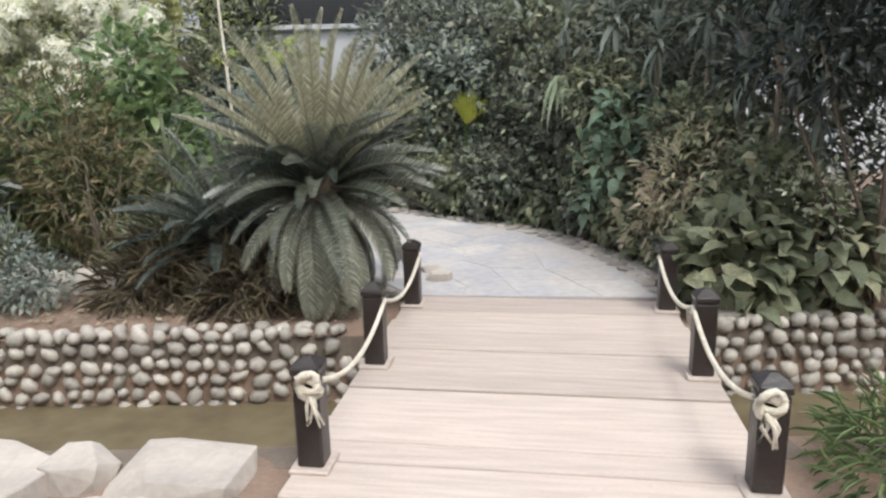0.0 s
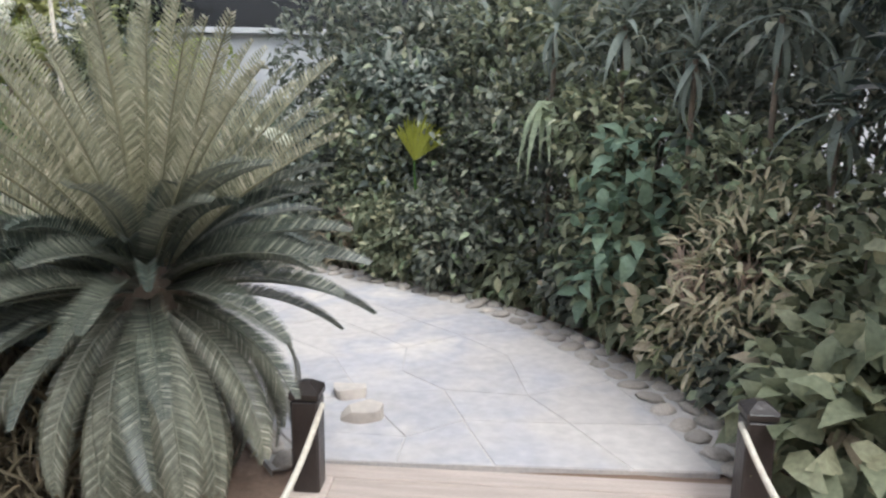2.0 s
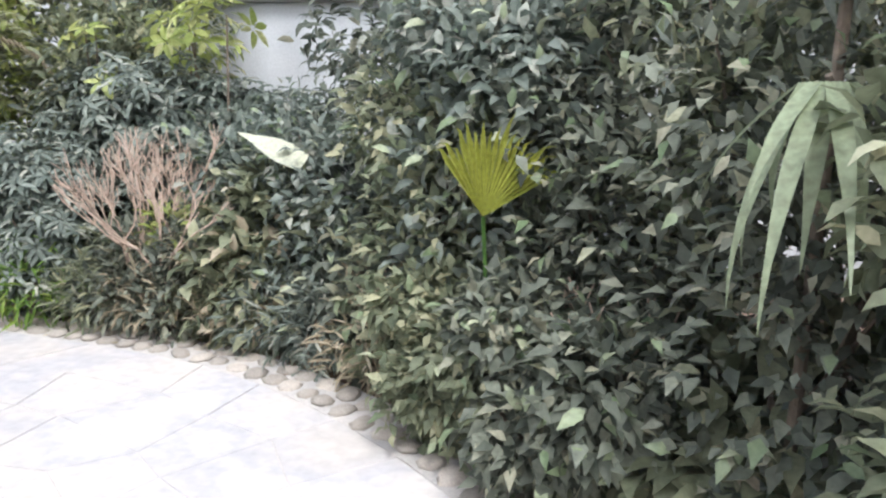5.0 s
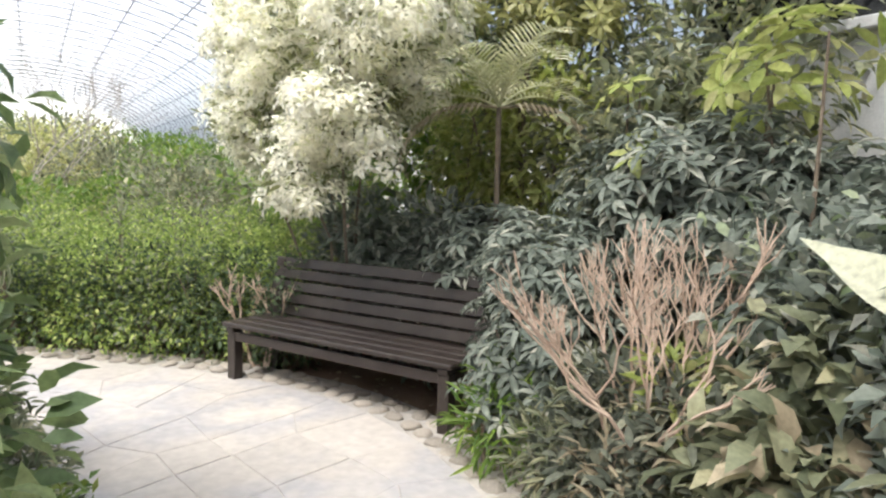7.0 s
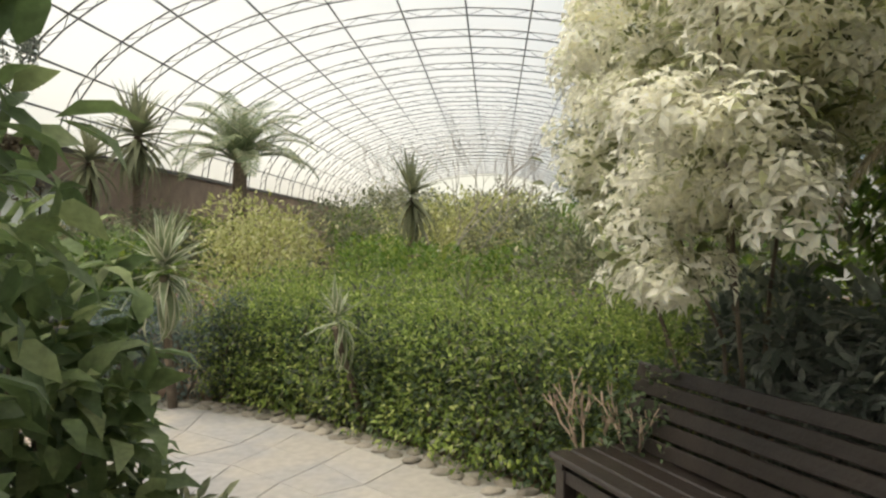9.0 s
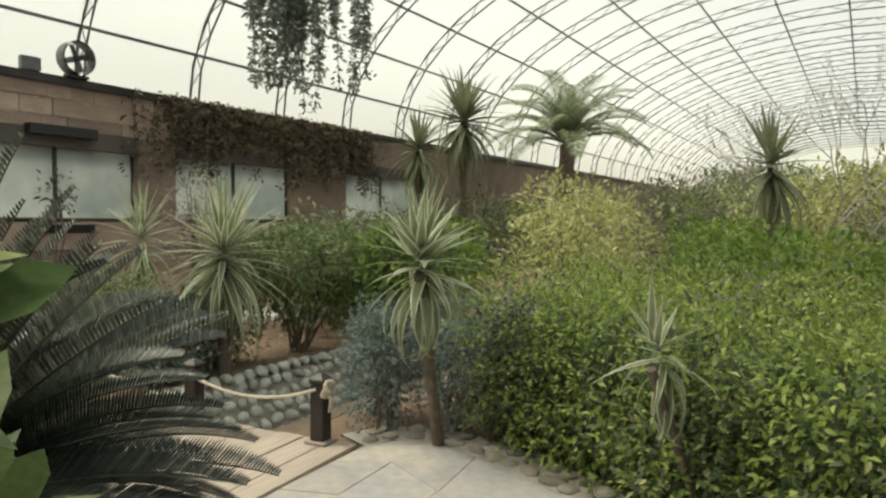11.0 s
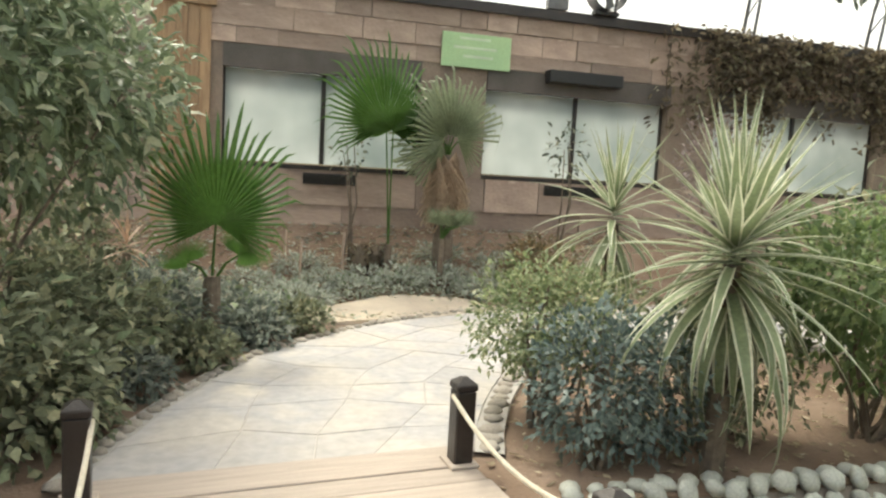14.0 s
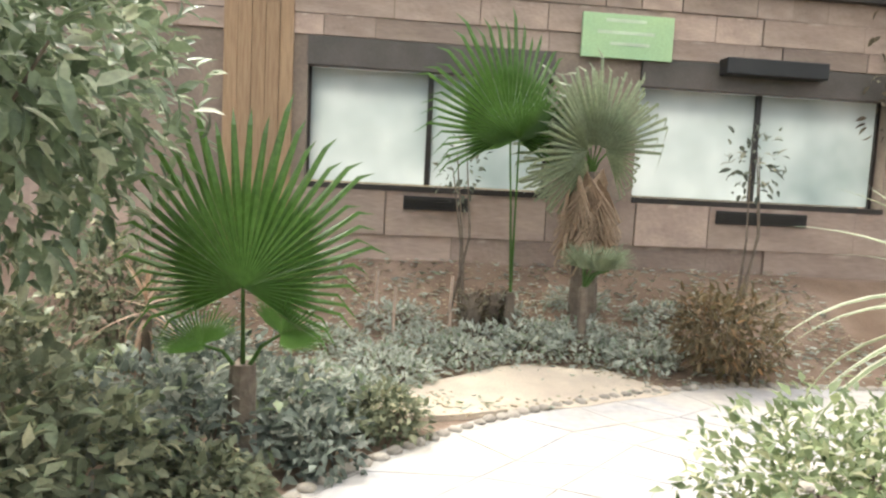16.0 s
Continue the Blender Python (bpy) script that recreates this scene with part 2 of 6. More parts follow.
def shrub(name, at, blobs, n, leaf, width, mat, label, category="shrub", seed=1, droop=0.25, up=0.5, stems=7, group="", shell=0.45, extra=None, low=0.02, light=False):
    """Shrub: stems from the ground and a crown of separate leaves. Blobs are relative to its foot."""
    rng = np.random.default_rng(seed)
    root = empty(name, Matrix.Translation(at), label, category, group)
    p, u = crown_points(rng, blobs, n, shell)
    keep_ = p[:, 2] > low
    p, u = p[keep_], u[keep_]
    m = len(p)
    d = u + rng.normal(size=(m, 3)) * 0.55
    d[:, 2] += rng.normal(0.0, 0.25, m)
    nrm = u * 0.6 + np.array([0, 0, up + 0.4]) + rng.normal(size=(m, 3)) * 0.35
    size = leaf * rng.uniform(0.6, 1.25, m)
    leaves_mesh("foliage", p, d, nrm, size, size * width / leaf, mat, root, droop, light=light)
    if extra:
        q = rng.random(m) < extra[1]
        leaves_mesh("pale_foliage", p[q] + u[q] * 0.03, d[q], nrm[q], size[q] * 1.05, size[q] * width / leaf, extra[0], root, droop)
    for i in range(min(stems, 5) if stems < 10 else stems):
        b = blobs[int(rng.integers(len(blobs)))]
        a = rng.uniform(0, math.tau)
        top = (b[0] + rng.normal() * b[3] * 0.35, b[1] + rng.normal() * b[4] * 0.35, max(0.15, b[2] + rng.uniform(-0.2, 0.5) * b[5]))
        foot = (0.08 * math.cos(a), 0.08 * math.sin(a), -0.05)
        mid = (top[0] * 0.45 + rng.normal() * 0.05, top[1] * 0.45 + rng.normal() * 0.05, top[2] * 0.5)
        mesh_object("stem", *tube([foot, mid, top], [0.018, 0.012, 0.005], 5), M_BARK, root)
    return root


# ---------- the plan ----------
CX, CY, R_OUT, R_IN = -3.05, 4.75, 4.55, 2.75     # ring path round the island
BANK_S, BANK_N, WATER_Z = 2.88, 4.28, -0.47        # stream between its two walls
B1, B2 = pose(0.47, 3.58, 0, 0, 0, -8.3), pose(-6.13, 3.80, 0, 0, 0, 6.3)


def smooth_line(points, n):
    """Catmull-Rom through points, n samples a span."""
    P = [Vector(p) for p in points]
    P = [P[0] * 2 - P[1]] + P + [P[-1] * 2 - P[-2]]
    out = []
    for i in range(1, len(P) - 2):
        a, b, c, d = P[i - 1:i + 3]
        for k in range(n):
            t = k / n
            out.append(0.5 * ((2 * b) + (c - a) * t + (2 * a - 5 * b + 4 * c - d) * t * t + (3 * b - a - 3 * c + d) * t ** 3))
    out.append(P[-2])
    return out


OUTER = smooth_line([(1.50, 4.84, 0), (1.34, 5.90, 0), (0.96, 6.95, 0), (0.36, 7.75, 0), (-0.42, 8.44, 0), (-1.4, 8.97, 0), (-2.6, 9.20, 0), (-3.7, 9.28, 0), (-4.7, 9.02, 0), (-5.62, 8.40, 0), (-6.48, 7.45, 0), (-7.25, 6.35, 0), (-7.55, 5.35, 0), (-7.25, 5.12, 0)], 6)
INNER = smooth_line([(-0.25, 5.03, 0), (-0.65, 5.75, 0), (-0.85, 6.55, 0), (-1.25, 7.05, 0), (-2.1, 7.45, 0), (-3.05, 7.55, 0), (-4.0, 7.4, 0), (-4.75, 6.95, 0), (-5.2, 6.3, 0), (-5.35, 5.6, 0), (-5.40, 5.26, 0)], 6)
SOUTH_L = smooth_line([(-5.04, 2.42, 0), (-5.22, 1.75, 0), (-5.5, 0.98, 0), (-5.92, 0.2, 0), (-6.45, -0.38, 0), (-7.05, -0.88, 0), (-7.75, -1.27, 0), (-8.6, -1.62, 0), (-9.6, -1.8, 0), (-12.5, -1.6, 0)], 6)
SOUTH_R = smooth_line([(-7.0, 2.26, 0), (-7.15, 1.85, 0), (-7.5, 1.15, 0), (-8.1, 0.3, 0), (-9.0, -0.15, 0), (-10.4, -0.1, 0), (-12.2, 0.4, 0)], 6)
START_L = [Vector(p) for p in ((-0.62, 2.44, 0), (-0.7, 1.2, 0), (-0.6, -1.5, 0), (-0.5, -5.0, 0))]
START_R = [Vector(p) for p in ((1.12, 2.25, 0), (1.2, 1.0, 0), (1.2, -1.5, 0), (1.2, -5.0, 0))]


def inside(poly, x, y):
    c, j = False, len(poly) - 1
    for i in range(len(poly)):
        if (poly[i].y > y) != (poly[j].y > y) and x < (poly[j].x - poly[i].x) * (y - poly[i].y) / (poly[j].y - poly[i].y) + poly[i].x:
            c = not c
        j = i
    return c


RING = OUTER + INNER[::-1]
SOUTH = SOUTH_L + SOUTH_R[::-1]
START = START_L + START_R[::-1]


# ---------- ground, stream ----------
def bank_z(x, y):
    """Rise of the soil towards the masonry wall."""
    k = max(0.0, min(1.0, (-1.75 - y) / 2.3))
    side = max(0.0, min(1.0, (x + 24.0) / 4.0)) * max(0.0, min(1.0, (4.0 - x) / 3.0))
    return 0.72 * k * (0.55 + 0.45 * k) * side


def ground():
    xs = np.unique(np.concatenate([np.arange(-100, -14, 2.0), np.arange(-14, 6, 0.2), np.arange(6, 60.1, 3.0)]))
    ys = np.unique(np.concatenate([np.arange(-30, -5, 2.0), np.arange(-5, 2.8, 0.2), [BANK_S - 0.005, BANK_S + 0.01], np.arange(3.0, 4.2, 0.2), [BANK_N - 0.01, BANK_N + 0.005], np.arange(4.4, 13, 0.2), np.arange(13, 46, 2.0)]))
    v = []
    for y in ys:
        for x in xs:
            if BANK_S < y < BANK_N:
                z = -0.60 + 0.03 * noise.noise((x * 2, y * 2, 0))
            else:
                z = -0.035 + 0.025 * noise.noise((x * 0.9, y * 0.9, 3)) + 0.012 * noise.noise((x * 4, y * 4, 9))
                z = min(z, -0.02) + bank_z(x, y)
            v.append((x, y, z))
    nx = len(xs)
    f = [(j * nx + i, j * nx + i + 1, (j + 1) * nx + i + 1, (j + 1) * nx + i) for j in range(len(ys) - 1) for i in range(nx - 1)]
    ob = mesh_object("ground", v, f, M_SOIL, smooth=False)
    tagged(ob, "brown bare soil ground of the planting beds", "ground", kind="structure")


ground()
bm = bmesh.new()
box(bm, -24, 14, BANK_S + 0.012, BANK_N - 0.012, -0.55, WATER_Z)
tagged(part("water", bm, M_WATER), "shallow still brown water in the stream channel", "water", kind="structure")


def resample(line, n):
    L = [0.0]
    for p, q in zip(line, line[1:]):
        L.append(L[-1] + (q - p).length)
    out, k = [], 0
    for i in range(n + 1):
        d = L[-1] * i / n
        while k < len(L) - 2 and L[k + 1] < d:
            k += 1
        out.append(line[k].lerp(line[k + 1], (d - L[k]) / max(L[k + 1] - L[k], 1e-9)))
    return out


def strip_path(name, left, right, n, label):
    """Bed of a path between two edge lines; its slabs are laid on it later."""
    A, B = resample(left, n), resample(right, n)
    v = [(p.x, p.y, z) for z in (-0.004, -0.15) for q in zip(A, B) for p in q]
    o = 2 * (n + 1)
    f = []
    for i in range(n):
        k = 2 * i
        f += [(k, k + 1, k + 3, k + 2), (k, k + 2, o + k + 2, o + k), (k + 3, k + 1, o + k + 1, o + k + 3)]
    f += [(1, 0, o, o + 1), (o - 2, o - 1, o + o - 1, o + o - 2)]
    ob = mesh_object(name, v, f, M_JOINT)
    bm = bmesh.new()
    bm.from_mesh(ob.data)
    bmesh.ops.recalc_face_normals(bm, faces=bm.faces)
    if max(bm.faces, key=lambda q: q.calc_area()).normal.z < 0:
        bmesh.ops.reverse_faces(bm, faces=bm.faces)
    bm.to_mesh(ob.data)
    bm.free()
    return tagged(ob, label, "path", kind="structure")


path_ring = strip_path("pavement_ring", OUTER, INNER, 40, "pale stone paved garden path curving round the island")
path_south = strip_path("pavement_south", SOUTH_L, SOUTH_R, 24, "pale stone paved garden path beyond the bridge")
path_start = strip_path("pavement_start", START_L, START_R, 6, "pale stone paved garden path leading to the bridge")

# ---------- greenhouse shell ----------
VX0, VX1, VY, VHALF, VBASE, VTOP = -86.0, 14.0, 7.2, 11.6, 3.9, 9.6


def arch(k):
    """Point of the vault's profile, k from 0 (south) to 1."""
    a = math.pi * k
    return VY - VHALF * math.cos(a), VBASE + (VTOP - VBASE) * math.sin(a)


film = bpy.data.materials.new("roof_film")
film.use_nodes = True
fn, fl = film.node_tree.nodes, film.node_tree.links
ft, fd = fn.new("ShaderNodeBsdfTransparent"), fn.new("ShaderNodeBsdfTranslucent")
ft.inputs["Color"].default_value, fd.inputs["Color"].default_value = (0.90, 0.90, 0.87, 1), (0.84, 0.835, 0.80, 1)
fm = fn.new("ShaderNodeMixShader")
fm.inputs["Fac"].default_value = 0.7
fl.new(ft.outputs[0], fm.inputs[1]), fl.new(fd.outputs[0], fm.inputs[2])
fl.new(fm.outputs[0], fn["Material Output"].inputs["Surface"])

clear = bpy.data.materials.new("clear_film")
clear.use_nodes = True
cn, cl_ = clear.node_tree.nodes, clear.node_tree.links
ct, cd, cm = cn.new("ShaderNodeBsdfTransparent"), cn.new("ShaderNodeBsdfTranslucent"), cn.new("ShaderNodeMixShader")
cm.inputs["Fac"].default_value = 0.15
cl_.new(ct.outputs[0], cm.inputs[1]), cl_.new(cd.outputs[0], cm.inputs[2]), cl_.new(cm.outputs[0], cn["Material Output"].inputs["Surface"])
roof = empty("greenhouse_roof", Matrix(), "vaulted greenhouse roof of milky film on thin steel ribs", "roof", kind="structure")
NSEG = 20
v, f = [], []
for xi in (VX0, VX1):
    v += [(xi, *arch(k / NSEG)) for k in range(NSEG + 1)]
f = [(k, k + 1, NSEG + 2 + k, NSEG + 1 + k) for k in range(NSEG)]
skin = mesh_object("film", v, f, film, roof, smooth=True)
skin.visible_shadow = False
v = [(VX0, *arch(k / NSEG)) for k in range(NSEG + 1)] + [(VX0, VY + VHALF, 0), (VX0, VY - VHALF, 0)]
# End sheet emits light itself, in place of daylight from outside.
end_glow = bpy.data.materials.new("far_daylight_glow")
end_glow.use_nodes = True
he = end_glow.node_tree.nodes.new("ShaderNodeEmission")
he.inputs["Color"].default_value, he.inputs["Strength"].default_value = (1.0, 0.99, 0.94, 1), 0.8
end_glow.node_tree.links.new(he.outputs[0], end_glow.node_tree.nodes["Material Output"].inputs["Surface"])
tagged(mesh_object("backdrop", v, [tuple(range(len(v)))], end_glow), "glowing sheet standing in for pale daylight at the far end of the vault", "backdrop", kind="structure")
v = [(VX1, y, z) for _, y, z in v]
e = mesh_object("end_film", v, [tuple(range(len(v)))], clear, roof)
e.visible_shadow = False
x = VX0
while x <= VX1:
    pv = []
    for off, rr in ((0.0, 0.035), (0.28, 0.025)):
        pts = [(x, VY - (VHALF - off) * math.cos(math.pi * k / 24), VBASE + (VTOP - VBASE - off) * math.sin(math.pi * k / 24)) for k in range(25)]
        pv.append(tube(pts, rr, 5))
    for k in range(1, 48):
        a, b = math.pi * k / 48, math.pi * (k + 0.5) / 48
        o1, o2 = (0.0, 0.28) if k % 2 else (0.28, 0.0)
        p1 = (x, VY - (VHALF - o1) * math.cos(a), VBASE + (VTOP - VBASE - o1) * math.sin(a))
        b = math.pi * (k + 1) / 48
        p2 = (x, VY - (VHALF - o2) * math.cos(b), VBASE + (VTOP - VBASE - o2) * math.sin(b))
        pv.append(tube([p1, p2], 0.013, 3))
    mesh_object("rib", *merge(pv), M_STEEL, roof)
    x += 2.5
for k in range(1, 16):
    y, z = arch(k / 16)
    mesh_object("purlin", *tube([(VX0, y, z - 0.05), (VX1, y, z - 0.05)], 0.034, 5), M_STEEL, roof)

# walls that carry the vault
def wall_box(name, x0, x1, y0, y1, z0, z1, mat, label):
    return tagged(part(name, box_bm(x0, x1, y0, y1, z0, z1), mat), label, "wall", kind="structure")


wall_box("wall_north", VX0, VX1, VY + VHALF, VY + VHALF + 0.3, -0.1, VBASE + 0.02, M_WALL, "plain pale plastered outer wall")
# south masonry wall with display windows
WS = -4.15
WINDOWS = [(-22.0, -18.4), (-16.3, -12.95), (-12.1, -9.05), (-8.06, -5.36)]
SILL, HEAD = 1.50, 2.80
xs = [VX0] + [q for w in WINDOWS for q in w] + [VX1]
bm = bmesh.new()
for i in range(0, len(xs), 2):
    box(bm, xs[i], xs[i + 1], WS - 0.4, WS, SILL, HEAD)
box(bm, VX0, VX1, WS - 0.4, WS, -0.1, SILL)
box(bm, VX0, VX1, WS - 0.4, WS, HEAD, VBASE)
wall_south = tagged(part("wall_south", bm, M_BRICKWALL), "old brown masonry wall with wide windows", "wall", kind="structure")
M_FROST = bpy.data.materials.new("frosted_glass")
M_FROST.use_nodes = True
fn, fl = M_FROST.node_tree.nodes, M_FROST.node_tree.links
fb = fn["Principled BSDF"]
fb.inputs["Base Color"].default_value, fb.inputs["Roughness"].default_value = (0.58, 0.63, 0.62, 1), 0.08
ft, fx, fc, fz = fn.new("ShaderNodeBsdfTranslucent"), fn.new("ShaderNodeMixShader"), fn.new("ShaderNodeTexCoord"), fn.new("ShaderNodeTexNoise")
fz.inputs["Scale"].default_value, fz.inputs["Detail"].default_value = 0.9, 3
fr = fn.new("ShaderNodeValToRGB")
fr.color_ramp.elements[0].color, fr.color_ramp.elements[1].color = (0.26, 0.32, 0.31, 1), (0.70, 0.73, 0.71, 1)
fr.color_ramp.elements[0].position, fr.color_ramp.elements[1].position = 0.35, 0.62
fl.new(fc.outputs["Object"], fz.inputs["Vector"]), fl.new(fz.outputs["Fac"], fr.inputs["Fac"]), fl.new(fr.outputs["Color"], ft.inputs["Color"])
fx.inputs["Fac"].default_value = 0.55
fl.new(fb.outputs[0], fx.inputs[1]), fl.new(ft.outputs[0], fx.inputs[2]), fl.new(fx.outputs[0], fn["Material Output"].inputs["Surface"])
M_BLIND = material("dark_brown_box", (0.085, 0.075, 0.065), 0.7, second=(0.12, 0.10, 0.09), scale=3, bump=0.2)
for i, (x0, x1) in enumerate(WINDOWS):
    w = empty("window_%d" % (i + 1), Matrix.Translation(((x0 + x1) / 2, WS, SILL)), "wide frosted display window with dark metal frame", "window", kind="structure")
    hw = (x1 - x0) / 2
    for sx in (-1, 1):
        g = part("pane", box_bm(min(0, sx * hw) + 0.02, max(0, sx * hw) - 0.02, -0.22, -0.21, 0.03, HEAD - SILL - 0.03), M_FROST, w)
        g.visible_shadow = False
        part("window_frame", box_bm(sx * hw - 0.03, sx * hw + 0.03, -0.25, -0.17, 0, HEAD - SILL), M_DARKWOOD, w)
    part("mullion", box_bm(-0.03, 0.03, -0.25, -0.17, 0.03, HEAD - SILL - 0.03), M_DARKWOOD, w)
    part("window_sill", box_bm(-hw, hw, -0.25, 0.05, -0.05, 0.012), M_DARKWOOD, w)
    part("blind_box", box_bm(-hw, hw, -0.12, 0.04, HEAD - SILL - 0.04, HEAD - SILL + 0.26), M_BLIND, w)
for x0, x1 in ((-7.18, -6.45), (-11.15, -10.05)):
    v = empty("wall_vent", Matrix.Translation(((x0 + x1) / 2, WS + 0.052, 1.33)), "dark slotted vent opening low in the masonry wall", "vent", "wall vents")
    hw = (x1 - x0) / 2
    # Black plate paints the shade inside the opening; there is no recess.
    part("backing", box_bm(-hw, hw, -0.05, 0.012, -0.075, 0.075), M_DARK, v)
    for k in range(4):
        part("slat", box_bm(-hw, hw, 0.014, 0.035, -0.062 + k * 0.034, -0.05 + k * 0.034), M_DARKWOOD, v)
# timber-clad pillar beside the first window
M_TIMBER = material("tan_timber", (0.36, 0.24, 0.14), 0.75, second=(0.27, 0.17, 0.10), scale=3, bump=0.3, stretch=(14, 14, 1.2), obj_random=0.25)
tp = empty("timber_pillar", Matrix.Translation((-4.85, WS, 0)), "tan timber-boarded pillar standing against the masonry wall", "pillar")
for k in range(5):
    part("board", box_bm(-0.36 + k * 0.145, -0.22 + k * 0.145, 0.005, 0.06 + 0.012 * (k % 2), -0.03, 3.75), M_TIMBER, tp)
part("cap_rail", box_bm(-0.42, 0.42, 0.0, 0.11, 3.5, 3.62), M_TIMBER, tp)
# green notice board
M_GREEN = material("pale_green_panel", (0.42, 0.60, 0.32), 0.5, second=(0.36, 0.54, 0.30), scale=2, bump=0.02)
M_PALEPRINT = material("pale_print", (0.62, 0.74, 0.55), 0.5, scale=4, bump=0.0)
nb = empty("notice_board", Matrix.Translation((-8.84, WS + 0.06, 3.27)), "pale green notice board with a line of faint print", "sign")
part("panel", box_bm(-0.52, 0.52, 0.0, 0.03, -0.24, 0.24, bevel=0.004), M_GREEN, nb)
for x0, x1, z in ((-0.2, 0.26, 0.15), (-0.3, 0.35, 0.02), (-0.25, 0.2, -0.1)):
    part("print_line", box_bm(x0, x1, 0.032, 0.034, z, z + 0.035), M_PALEPRINT, nb)
for sx in (-0.4, 0.4):
    part("bracket", box_bm(sx - 0.02, sx + 0.02, -0.06, 0.0, -0.2, 0.2), M_STEEL, nb)
# dark ledge and fittings on top of the wall
part_ledge = part("cornice", box_bm(VX0, VX1, WS - 0.02, WS + 0.10, VBASE - 0.06, VBASE + 0.08), M_DARKWOOD)
tagged(part_ledge, "dark ledge along the top of the masonry wall", "ledge", kind="structure")
sl = empty("shelf_box", Matrix.Translation((-10.55, WS, 3.02)), "dark horizontal duct box fixed on the masonry", "duct")
part("body", box_bm(-0.6, 0.6, 0.002, 0.22, -0.09, 0.09, bevel=0.01), M_DARK, sl)
fx0 = empty("wall_fan", Matrix.Translation((-10.8, WS + 0.14, VBASE + 0.08)), "round grey ventilation fan on the wall ledge", "fan")
bm = bmesh.new()
for r0 in (0.30, 0.27):
    bmesh.ops.create_cone(bm, cap_ends=False, segments=28, radius1=r0, radius2=r0, depth=0.22, matrix=pose(0, 0, 0.34, 90, 0, 0))
part("drum", bm, M_STEEL, fx0)
for k in range(4):
    part("blade", box_bm(-0.05, 0.05, -0.01, 0.01, 0.03, 0.24), M_STEEL, fx0).matrix_basis = pose(0, 0, 0.34, 0, 0, 0) @ pose(0, 0, 0, 0, k * 90 + 20, 0) @ pose(0, 0, 0, 0, 0, 25)
part("hub", box_bm(-0.05, 0.05, -0.05, 0.05, 0.29, 0.39, bevel=0.02), M_DARK, fx0)
part("foot", box_bm(-0.2, 0.2, -0.06, 0.06, 0.0, 0.05), M_DARK, fx0)
lb = empty("junction_box", Matrix.Translation((-10.04, WS + 0.05, VBASE + 0.08)), "small grey metal box on the wall ledge", "box")
part("body", box_bm(-0.15, 0.15, -0.06, 0.06, 0.0, 0.24, bevel=0.015), M_STEEL, lb)
part("lid", box_bm(-0.16, 0.16, 0.062, 0.075, 0.01, 0.23, bevel=0.004), M_STEEL, lb)

# low pavilion behind the outer bed
bm = bmesh.new()
box(bm, -3.9, 8.0, 11.9, 12.2, -0.1, 2.45)
wall_back = tagged(part("wall_pavilion", bm, M_WALL), "pale plastered pavilion wall with a ledge", "wall", kind="structure")
tagged(part("trim_ledge", box_bm(-3.95, 8.0, 11.8, 12.2, 2.452, 2.53, bevel=0.01), M_WALL), "pale stone ledge on the pavilion wall", "ledge", kind="structure")
tagged(part("window_pavilion", box_bm(-3.9, 8.0, 12.0, 12.06, 2.532, 3.55), material("smoked_glass", (0.012, 0.013, 0.015), 0.15, scale=2, bump=0.0)), "dark smoked glass band above the ledge", "window", kind="structure")
tagged(part("pavilion_roof", box_bm(-4.2, 8.2, 11.4, 18.7, 3.552, 3.75), M_DARKWOOD), "dark flat roof of the low pavilion", "roof", kind="structure")
wall_box("wall_pavilion_side", -3.9, -3.6, 12.202, 18.7, -0.1, 3.55, M_WALL, "pale plastered pavilion side wall")


# ---------- bridges ----------
HW1, HW2 = 0.845, 0.885
POSTS1, POSTS2 = (-1.05, 0.0, 1.08), (-1.29, 0.02, 1.14)


def bridge(name, m, label, ys, hw):
    root = empty(name, m, label, "bridge", "bridges over the stream")
    rng = random.Random(5)
    y0, y1 = ys[0] - 0.23, ys[2] + 0.24
    y = y0
    while y < y1 - 0.02:
        w = rng.choice((0.17, 0.22, 0.27, 0.33))
        w = min(w, y1 - y)
        s = rng.uniform(0, 0.02)
        bm = box_bm(-hw - 0.085 + s, hw + 0.085 - s, y + 0.003, y + w - rng.choice((0.003, 0.005, 0.011)), -0.035, 0.002 + rng.uniform(-0.004, 0.004), bevel=0.004)
        part("plank", bm, M_DECK, root)
        y += w
    for sx in (0.17 - hw, 0.0, hw - 0.17):
        part("beam", box_bm(sx - 0.06, sx + 0.06, y0 + 0.02, y1 - 0.02, -0.22, -0.042), M_DARKWOOD, root)
    for sx in (0.01 - hw, hw - 0.01):
        part("edge_beam", box_bm(sx - 0.04, sx + 0.04, y0 + 0.01, y1 - 0.01, -0.17, -0.045, bevel=0.008), M_DARKWOOD, root)
    for sx in (-hw, hw):
        for sy in ys:
            part("post_foot", box_bm(sx - 0.08, sx + 0.08, sy - 0.085, sy + 0.085, 0.004, 0.022, bevel=0.005), M_DECK, root)
    return root


bridge("footbridge", B1, "low weathered timber footbridge with rope rails over the stream", POSTS1, HW1)
bridge("footbridge", B2, "low weathered timber footbridge with rope rails over the stream", POSTS2, HW2)


